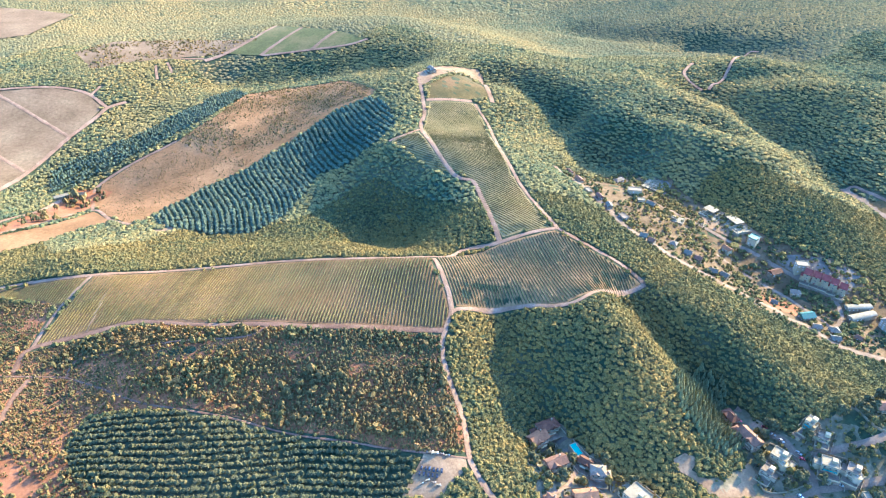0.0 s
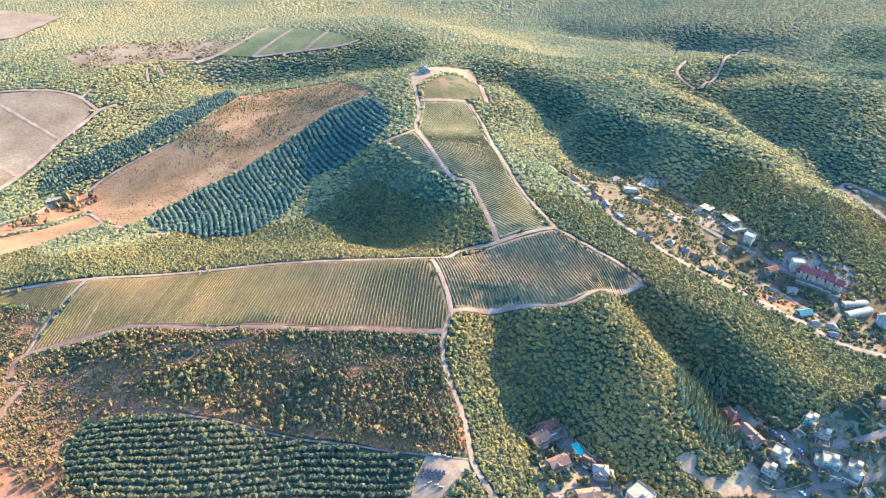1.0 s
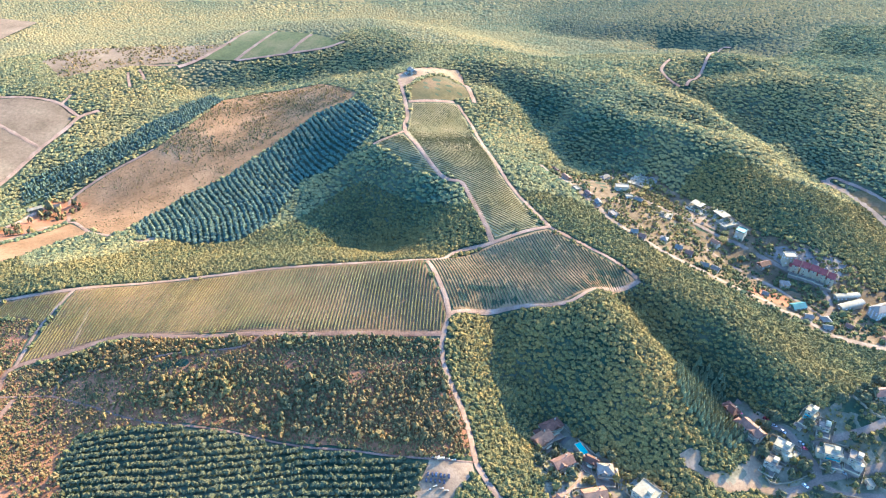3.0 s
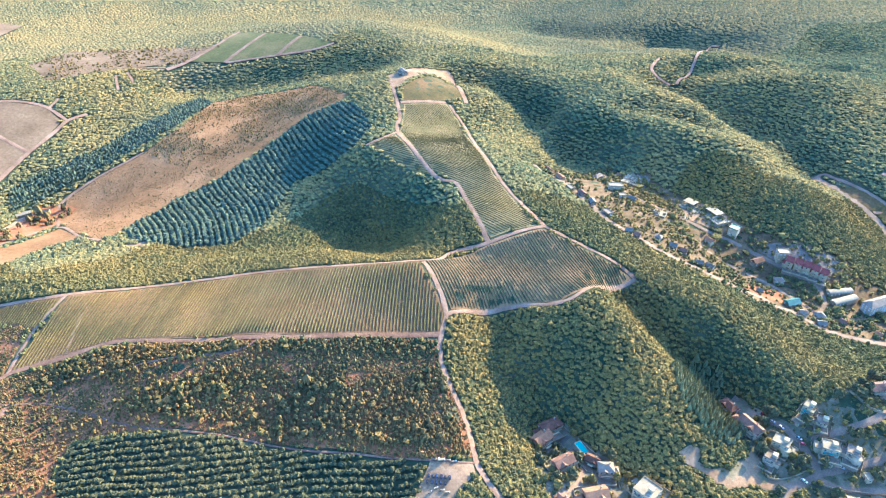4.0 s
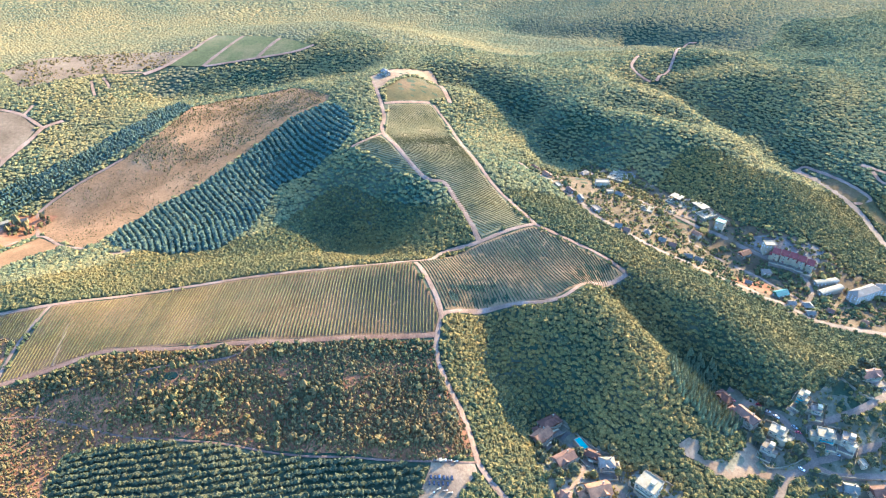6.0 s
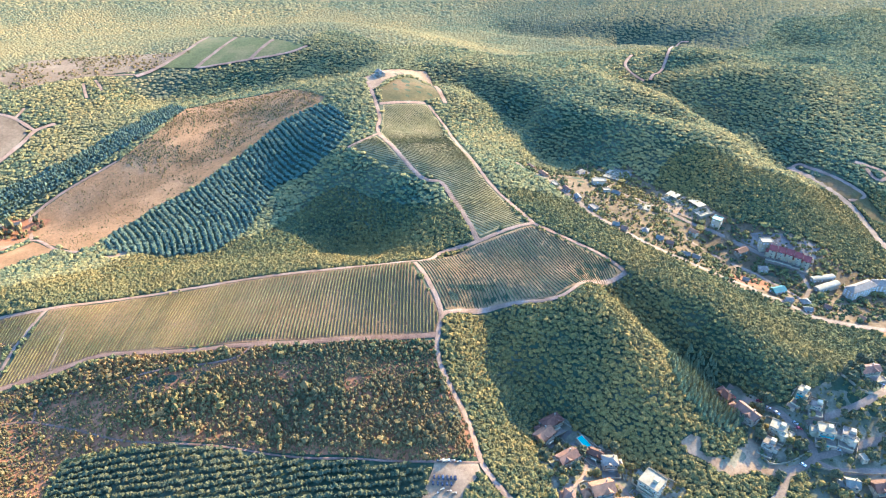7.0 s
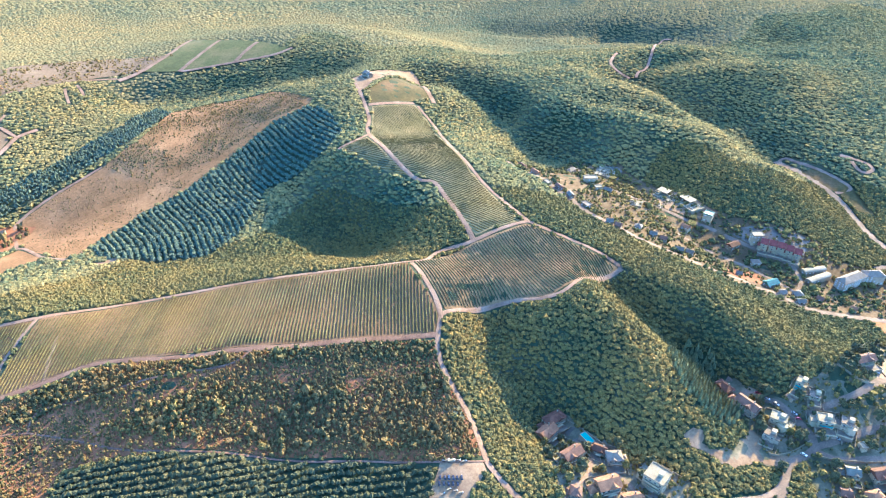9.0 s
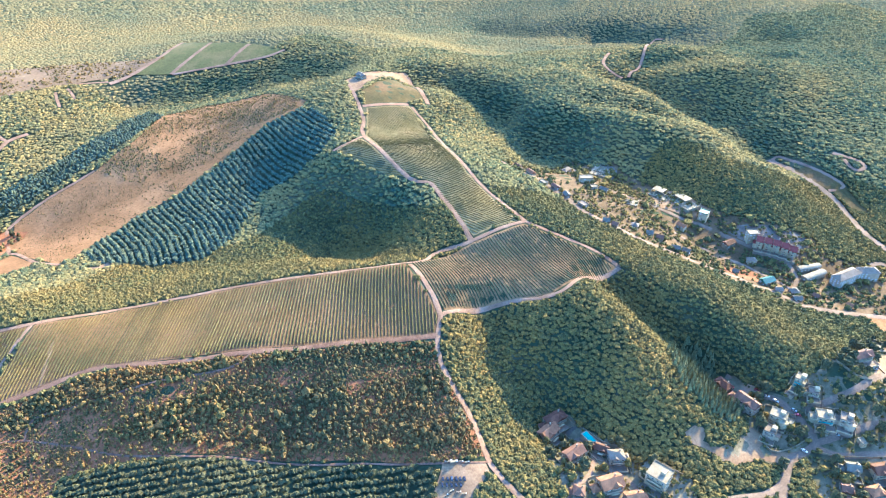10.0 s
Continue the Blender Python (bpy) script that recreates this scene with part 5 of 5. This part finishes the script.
def footing(x, y, turn, w, d):
    c, s = math.cos(radians(turn)), math.sin(radians(turn))
    u, v = np.array([-1, 1, 1, -1, 0]) * w / 2, np.array([-1, -1, 1, 1, 0]) * d / 2
    z = height(x + u * c - v * s, y + u * s + v * c)
    return float(z.min()), float(z.max())


HOUSE_SPOTS = []


def house(x, y, turn, w, d, h, roof, wall, cover, storeys, label, group="", name="house", fine=True, seed=0):
    """A house on its plot: walls, roof, windows, door, and balconies or chimney where it has them."""
    rng = random.Random(seed + int(x * 7 + y * 13))
    lo, hi = footing(x, y, turn, w, d)
    base = 0.4 * lo + 0.6 * hi + 0.25
    home = tagged(new(name), label, "house", group)
    home.matrix_basis = pose(x, y, base, 0, 0, turn)
    HOUSE_SPOTS.append((x, y, max(w, d) / 2 + 1.5))
    sink = base - lo + 0.6
    bm = add_box(bmesh.new(), -w / 2, -d / 2, -0.35, w / 2, d / 2, h)
    add_box(bm, -w / 2 - 0.12, -d / 2 - 0.12, -sink, w / 2 + 0.12, d / 2 + 0.12, -0.353)
    if roof == "gable":
        b, over = d / 2, 0.5
        rise = (b + over) * 0.5 * 1.25 - 0.2
        add_faces(bm, [(sx * (w / 2 - 0.02), yy, zz) for sx in (-1, 1) for yy, zz in ((-b, h), (b, h), (0, h + rise))], [(0, 2, 1), (3, 4, 5), (0, 3, 5, 2), (1, 2, 5, 4)])
    part("wall", bm, PAINT[wall], home)
    cover_ob = part("roof", roof_mesh(roof, w, d, h + 0.004), PAINT[cover], home)
    floor_h = h / storeys
    ww, wh = (1.5, 1.4) if h > 5 else (1.2, 1.1)
    frame_me, pane_me = window_meshes(ww, wh)
    for side, (length, depth) in enumerate(((w, d), (d, w), (w, d), (d, w))):
        n = max(1, int(length / 3.2))
        for level in range(storeys):
            for k in range(n):
                if rng.random() < (0.08 if fine else 0.3) or (level == 0 and side == 0 and k == n // 2):
                    continue
                u = (k + 0.5) / n * length - length / 2
                at = pose(0, 0, 0, 0, 0, 90 * side) @ pose(u, -depth / 2, floor_h * (level + 0.55))
                win = shared_part("window", frame_me, home, at=at)
                if fine:
                    shared_part("pane", pane_me, win)
    bm = add_box(bmesh.new(), -0.5, -d / 2 - 0.08, -0.34, 0.5, -d / 2 + 0.02, 1.85)
    part("door", bm, DOOR_WOOD, home)
    if roof in ("gable", "hip") and fine:
        cx, cy = w * 0.22, d * 0.14
        bm = add_box(bmesh.new(), cx - 0.35, cy - 0.35, h + 0.4, cx + 0.35, cy + 0.35, h + d * 0.36 + 1.2)
        add_box(bm, cx - 0.45, cy - 0.45, h + d * 0.36 + 1.203, cx + 0.45, cy + 0.45, h + d * 0.36 + 1.4)
        part("chimney", bm, CONCRETE, cover_ob)
    if storeys >= 2 and fine:
        for level in range(1, storeys):
            z = floor_h * level
            slab = part("balcony", add_box(bmesh.new(), -w * 0.38, -d / 2 - 1.5, z - 0.18, w * 0.38, -d / 2 - 0.003, z), CONCRETE, home)
            bm = add_box(bmesh.new(), -w * 0.38, -d / 2 - 1.5, z + 0.003, w * 0.38, -d / 2 - 1.42, z + 1.0)
            for s in (-1, 1):
                add_box(bm, min(s * w * 0.38, s * (w * 0.38 - 0.08)), -d / 2 - 1.417, z + 0.003, max(s * w * 0.38, s * (w * 0.38 - 0.08)), -d / 2 - 0.01, z + 1.0)
            part("railing", bm, TURQUOISE_GLASS if "turquoise" in label else PAINT[wall], slab)
    if roof == "flat" and fine and storeys > 1:
        part("stair_hut", add_box(bmesh.new(), w * 0.05, -d * 0.1, h + 0.31, w * 0.05 + 3.2, -d * 0.1 + 3.4, h + 2.7, 0.08), PAINT[wall], home)
    if "rounded" in label:
        # a drum-shaped bay on the sunny corner
        bm = bmesh.new()
        bmesh.ops.create_cone(bm, cap_ends=True, segments=28, radius1=d * 0.42, radius2=d * 0.42, depth=h * 0.8 + sink, matrix=pose(w * 0.36, -d * 0.42, (h * 0.8 - sink) / 2))
        bay = part("rounded_bay", bm, PAINT[wall], home)
        bm = bmesh.new()
        bmesh.ops.create_cone(bm, cap_ends=False, segments=28, radius1=d * 0.46, radius2=d * 0.46, depth=0.9, matrix=pose(w * 0.36, -d * 0.42, h * 0.8 + 0.2))
        bmesh.ops.solidify(bm, geom=bm.faces[:], thickness=0.2)
        part("parapet", bm, PAINT["white"], bay)
    if fine and storeys >= 2:
        # a lower side wing and a walled terrace in front
        side = rng.choice((-1, 1))
        wx, wd, wh2 = w * rng.uniform(0.32, 0.45), d * rng.uniform(0.55, 0.75), h * rng.uniform(0.45, 0.6)
        x0 = side * (w / 2 + wx / 2)
        wing = part("wing", add_box(bmesh.new(), x0 - wx / 2, -wd / 2, -sink, x0 + wx / 2, wd / 2, wh2), PAINT[wall], home)
        wing_roof = roof_mesh("flat" if roof == "flat" else "hip", wx, wd, wh2 + 0.004, over=0.3)
        wing_roof.transform(pose(x0, 0, 0))
        part("wing_roof", wing_roof, PAINT[cover], wing)
        if roof in ("gable", "hip"):
            cross = roof_mesh("gable", d * 0.5, w * 0.42, h + 0.01, over=0.35)
            cross.transform(pose(-side * w * 0.16, -d * 0.3, 0, 0, 0, 90))
            part("cross_gable", cross, PAINT[cover], cover_ob)
        tw, td = w * 0.62, 4.2
        floor_slab = part("terrace", add_box(bmesh.new(), -tw, -d / 2 - 1.6 - td, -sink - 1.0, tw, -d / 2 - 0.01, -0.30), PAINT["sandroof"], home, "pale stone terrace")
        low = bmesh.new()
        add_box(low, -tw, -d / 2 - 1.6 - td, -0.297, tw, -d / 2 - 1.4 - td, 0.6)
        for q in (-1, 1):
            add_box(low, min(q * tw, q * (tw - 0.2)), -d / 2 - 1.397 - td, -0.297, max(q * tw, q * (tw - 0.2)), -d / 2 - 0.01, 0.6)
        part("parapet", low, PAINT["white"], floor_slab)
        part("awning", add_box(bmesh.new(), -w * 0.2, -d / 2 - 2.9, 2.3, w * 0.2, -d / 2 - 1.53, 2.42), PAINT[rng.choice(("sandroof", "white", "brown"))], home)
    return home


def unfinished(x, y, turn, w, d, label):
    """The bare slab, walls and columns of a building under way."""
    rng = random.Random(int(x + y))
    lo, hi = footing(x, y, turn, w, d)
    base = 0.35 * lo + 0.65 * hi + 0.3
    site = tagged(new("unfinished_building"), label, "building site")
    site.matrix_basis = pose(x, y, base, 0, 0, turn)
    HOUSE_SPOTS.append((x, y, max(w, d) / 2))
    part("slab", add_box(bmesh.new(), -w / 2, -d / 2, lo - base - 0.6, w / 2, d / 2, 0.0), PAINT["plaster"], site)
    nx, ny = max(2, int(w / 5)), max(2, int(d / 5))
    for k in range(nx + 1):
        u = -w / 2 + 0.2 + (w - 0.4) * k / nx
        if rng.random() < 0.8:
            a, b = sorted((rng.uniform(-d / 2, 0), rng.uniform(0, d / 2)))
            part("wall", add_box(bmesh.new(), u - 0.15, a, 0.003, u + 0.15, b, rng.uniform(0.8, 2.6)), PAINT[rng.choice(("plaster", "paleroof", "white"))], site)
        for j in range(ny + 1):
            v = -d / 2 + 0.2 + (d - 0.4) * j / ny
            part("column", add_box(bmesh.new(), u - 0.2, v - 0.2, 0.003, u + 0.2, v + 0.2, rng.uniform(1.6, 3.2)), CONCRETE, site)
    for j in range(ny):
        v = -d / 2 + 0.2 + (d - 0.4) * (j + 0.5) / ny
        a, b = sorted((rng.uniform(-w / 2, 0), rng.uniform(0, w / 2)))
        part("wall", add_box(bmesh.new(), a, v - 0.15, 0.003, b, v + 0.15, rng.uniform(0.6, 2.4)), PAINT[rng.choice(("plaster", "paleroof"))], site)
    if "ground floor" in label:
        part("upper_slab", add_box(bmesh.new(), -w / 2 + 0.5, -d * 0.1, 3.2, w * 0.1, d / 2 - 0.3, 3.5), PAINT["paleroof"], site)


for row in SITES:
    unfinished(*row)


for row in HOUSES_LOW + HOUSES_RIDGE[:1]:
    house(*row)
for x, y, turn, w, d, h, *rest in HOUSES_HIGH:
    house(x, y, turn, w * 0.86, d * 0.86, h * 0.9, *rest)
for row in HOUSES_TOWN + HOUSES_TOWN_B + HOUSES_TOWN_C + HOUSES_RIDGE[1:]:
    x, y, turn, w, d, h, *rest = row
    small = 0.82 if h <= 4.5 and rest[0] != "barrel" else 1.0
    house(x, y, turn, w * small, d * small, h * small, *rest, fine=False)
x0, y0, x1, y1 = TERRACED_ROW
for k in range(5):
    t = (k + 0.5) / 5
    length = math.hypot(x1 - x0, y1 - y0)
    turn = math.degrees(math.atan2(y1 - y0, x1 - x0))
    house(x0 + (x1 - x0) * t, y0 + (y1 - y0) * t, turn, length / 5 - 1.5, 10, 8.0, "gable", "white", "red", 3,
          "white three-storey terraced house with a red tile roof", "terraced houses in the valley", "terraced_house")


# ---- walls, pools, vehicles ----
def garden_wall(line, tall=1.7, thick=0.3):
    c = curve_points(line, 4.0)
    bm = bmesh.new()
    for (ax, ay), (bx, by) in zip(c, c[1:]):
        length, turn = math.hypot(bx - ax, by - ay), math.atan2(by - ay, bx - ax)
        z = float(height((ax + bx) / 2, (ay + by) / 2))
        made = bmesh.ops.create_cube(bm, size=1.0, matrix=Matrix.LocRotScale(((ax + bx) / 2, (ay + by) / 2, z + tall / 2 - 0.2), Euler((0, 0, turn)), (length + 0.02, thick, tall + 0.8)))
    x, y = c[0]
    me = bpy.data.meshes.new("garden_wall")
    bm.to_mesh(me)
    bm.free()
    me.materials.append(PAINT["plaster"])
    return tagged(new("garden_wall", me), "pale grey plastered garden wall around a plot", "wall", kind="structure")


for line in GARDEN_WALLS:
    garden_wall(line)
for x, y, turn, w, d, *_ in HOUSES_HIGH[2:9] + HOUSES_LOW[2:6]:
    # each plot has a wall on three sides
    at = pose(x, y, 0, 0, 0, turn)
    ring = [at @ Vector(q) for q in ((w * 0.8, -d * 1.35, 0), (w * 0.82, d * 0.2, 0), (w * 0.8, d * 0.85, 0), (0, d * 0.88, 0), (-w * 0.8, d * 0.85, 0), (-w * 0.82, -d * 0.4, 0))]
    garden_wall([(q.x, q.y) for q in ring], 1.2)

WATER, _, _, water_bsdf = material("pool_water")
water_bsdf.inputs["Base Color"].default_value = (0.06, 0.21, 0.12, 1)
water_bsdf.inputs["Roughness"].default_value = 0.25
water_bsdf.inputs["Specular IOR Level"].default_value = 0.15


def swimming_pool(x, y, turn, w, d, label):
    lo, hi = footing(x, y, turn, w, d)
    basin = tagged(new("swimming_pool"), label, "pool")
    basin.matrix_basis = pose(x, y, hi + 0.45, 0, 0, turn)
    bm = bmesh.new()
    for x0, y0, x1, y1 in ((-w / 2 - 0.6, -d / 2 - 0.6, w / 2 + 0.6, -d / 2), (-w / 2 - 0.6, d / 2, w / 2 + 0.6, d / 2 + 0.6), (-w / 2 - 0.6, -d / 2, -w / 2, d / 2), (w / 2, -d / 2, w / 2 + 0.6, d / 2)):
        add_box(bm, x0, y0, -(hi - lo) - 0.8, x1, y1, 0.25)
    part("rim", bm, PAINT["paleroof"], basin, "pale stone pool rim")
    part("water", add_box(bmesh.new(), -w / 2, -d / 2, -0.6, w / 2, d / 2, 0.12), WATER, basin, "clear turquoise pool water")


x0, y0, x1, y1 = POOL
swimming_pool((x0 + x1) / 2, (y0 + y1) / 2, math.degrees(math.atan2(y1 - y0, x1 - x0)), 9.5, 4.2, "turquoise swimming pool set in a grey terrace")
swimming_pool(*POOL_VILLA, 20, 8, 4.5, "turquoise swimming pool in front of a white villa")

CAR_PAINT = [plain("car_paint_%s" % n, c, 0.3, 0.2, 0.05) for n, c in (("white", (0.55, 0.45, 0.26)), ("black", (0.02, 0.02, 0.025)), ("silver", (0.33, 0.28, 0.18)), ("blue", (0.04, 0.05, 0.065)), ("red", (0.35, 0.04, 0.03)))]
CAR_WORDS = ["white", "black", "silver", "dark blue", "red"]
TYRE = plain("tyre_rubber", (0.02, 0.02, 0.02), 0.9)


def car_proto(k):
    car = tagged(new("car"), CAR_WORDS[k] + " passenger car parked on pale ground", "car", "parked cars")
    bm = bmesh.new()
    add_box(bm, -2.15, -0.88, 0.3, 2.15, 0.88, 0.86, 0.14)
    body = part("body", bm, CAR_PAINT[k], car)
    bm = add_faces(bmesh.new(), [(-1.9, -0.8, 0.862), (0.95, -0.8, 0.862), (0.95, 0.8, 0.862), (-1.9, 0.8, 0.862), (-1.35, -0.66, 1.4), (0.2, -0.66, 1.4), (0.2, 0.66, 1.4), (-1.35, 0.66, 1.4)],
                   [(0, 1, 5, 4), (1, 2, 6, 5), (2, 3, 7, 6), (3, 0, 4, 7), (3, 2, 1, 0), (4, 5, 6, 7)])
    cabin = part("cabin", bm, GLASS, car, "dark glazed cabin")
    part("top", add_box(bmesh.new(), -1.35, -0.66, 1.403, 0.2, 0.66, 1.46, 0.03), CAR_PAINT[k], cabin)
    for sx in (-1.35, 1.35):
        for sy in (-0.85, 0.85):
            bm = bmesh.new()
            bmesh.ops.create_cone(bm, cap_ends=True, segments=12, radius1=0.33, radius2=0.33, depth=0.22, matrix=pose(sx, sy, 0.33, 90))
            part("wheel", bm, TYRE, car)
    return car


def truck_proto(k):
    truck = tagged(new("truck"), ("white box truck" if k else "tan open trailer truck") + " parked at the lot's edge", "truck", "parked trucks")
    part("cab", add_box(bmesh.new(), 2.3, -1.1, 0.6, 4.2, 1.1, 2.6, 0.2), CAR_PAINT[0], truck)
    part("cargo_box", add_box(bmesh.new(), -4.2, -1.2, 0.9, 2.15, 1.2, 3.0 if k else 1.7, 0.06), PAINT["paleroof" if k else "sandroof"], truck)
    for sx in (-3.2, -2.0, 3.2):
        for sy in (-1.0, 1.0):
            bm = bmesh.new()
            bmesh.ops.create_cone(bm, cap_ends=True, segments=12, radius1=0.46, radius2=0.46, depth=0.3, matrix=pose(sx, sy, 0.46, 90))
            part("wheel", bm, TYRE, truck)
    return truck


def park(protos, places, turn, spread_turn, lift, seed, apart=1.0, size=1.0):
    rng = random.Random(seed)
    used = set()
    mx, my = sum(p[0] for p in places) / len(places), sum(p[1] for p in places) / len(places)
    for x, y in places:
        x, y = mx + (x - mx) * apart, my + (y - my) * apart
        k = rng.randrange(len(protos))
        m = pose(x, y, float(height(x, y)) + lift, 0, 0, turn + rng.uniform(-spread_turn, spread_turn)) @ Matrix.Scale(size, 4)
        if k in used:
            copy_thing(protos[k], m)
        else:
            protos[k].matrix_basis = m
            used.add(k)
    for k, p in enumerate(protos):
        if k not in used:
            for o in (*p.children_recursive, p):
                bpy.data.objects.remove(o)


park([car_proto(1), car_proto(3), car_proto(1)], LOT_CARS, 88, 5, 0.32, 3, 1.35, 0.85)
park([truck_proto(0), truck_proto(1)], LOT_TRUCKS, 8, 25, 0.32, 4, 1.0, 0.6)
park([car_proto(0), car_proto(2), car_proto(1), car_proto(4)], STREET_CARS, -38, 20, 0.52, 5)


# ---- single trees in gardens and scrub ----
def tree_proto(seed, mat, label, tall=7.0, spread_r=2.6, group="garden trees"):
    rng = random.Random(seed)
    tree = tagged(new("tree"), label, "tree", group)
    bm = bmesh.new()
    bmesh.ops.create_cone(bm, cap_ends=True, segments=7, radius1=0.24, radius2=0.10, depth=tall * 0.55, matrix=pose(0, 0, tall * 0.275 - 0.2))
    for k in range(4):
        a, lean = k * 90 + rng.uniform(-25, 25), rng.uniform(35, 55)
        bmesh.ops.create_cone(bm, cap_ends=True, segments=5, radius1=0.09, radius2=0.03, depth=spread_r * 0.8,
                              matrix=pose(0, 0, tall * (0.3 + 0.06 * k), 0, 0, a) @ pose(0, 0, 0, 0, lean) @ pose(0, 0, spread_r * 0.4))
    part("trunk", bm, BARK, tree)
    v, f = crown_shape(seed, 3)
    v = v * (spread_r, spread_r, tall * 0.46) + (0, 0, tall * 0.2)
    me = mesh_from("crown", v, f, mat)
    shared_part("crown", me, tree)
    return tree


def plant(protos, xs, ys, seed, lift=0.2):
    rng = random.Random(seed)
    used = set()
    for x, y in zip(xs, ys):
        k = rng.randrange(len(protos))
        s = rng.uniform(0.7, 1.25)
        m = pose(x, y, float(height(x, y)) + lift - 0.1, 0, 0, rng.uniform(0, 360)) @ Matrix.Diagonal((s, s, s * rng.uniform(0.9, 1.15), 1))
        if k in used:
            copy_thing(protos[k], m)
        else:
            protos[k].matrix_basis = m
            used.add(k)


GARDEN_PROTOS = [tree_proto(201 + k, BROADLEAF if k % 2 else PINE, ("leafy green garden tree beside a house", "dark green garden tree beside a house")[1 - k % 2], 5.2 + k * 0.5, 1.9 + 0.2 * k) for k in range(5)]
SCRUB_PROTOS = [tree_proto(221 + k, BUSH if k % 2 else BROADLEAF, "rounded olive-green tree standing above the scrub", 4.0 + 0.4 * k, 1.7 + 0.2 * k, "scrub trees") for k in range(4)]


def spots(outlines, gap, seed, keep, avoid_r):
    out = []
    for o in outlines:
        xs, ys = jittered(min(p[0] for p in o), max(p[0] for p in o), min(p[1] for p in o), max(p[1] for p in o), gap, seed)
        m = inside(xs, ys, o) & (np.random.default_rng(seed).random(len(xs)) < keep)
        xs, ys = xs[m], ys[m]
        m = off_roads(xs, ys, avoid_r) & (np.abs(xs) < 0.9 * ys + 150)
        for hx, hy, hr in HOUSE_SPOTS:
            m &= np.hypot(xs - hx, ys - hy) > hr + avoid_r
        for o2 in (sand_pit, parking_lot, terrace, yard_paved):
            m &= ~inside(xs, ys, o2)
        out += list(zip(xs[m], ys[m]))
    return out


places = spots([yard_low, yard_high], 5.4, 301, 0.34, 1.0)[:150]
plant(GARDEN_PROTOS, [p[0] for p in places], [p[1] for p in places], 302)
places = spots([thicket_mid, scrub_low], 13.0, 311, 0.5, 2.0)[:105]
plant(SCRUB_PROTOS, [p[0] for p in places], [p[1] for p in places], 312)


# hedges and low shrubs that fill the plots
def shrubbery(outlines, gap, size, seed, keep):
    ground_spots = spots(outlines, gap, seed, keep, 0.4)
    xs, ys = np.array([p[0] for p in ground_spots]), np.array([p[1] for p in ground_spots])
    rng = np.random.default_rng(seed)
    r = size * np.exp(rng.normal(0, 0.35, len(xs)))
    scatter("garden_shrubs", xs, ys, r, r * rng.uniform(0.8, 1.4, len(xs)), MID_CROWNS, BROADLEAF, "green garden shrubs and hedges between the houses", "shrubs", seed)


shrubbery([yard_low, yard_high], 2.6, 1.0, 321, 0.4)
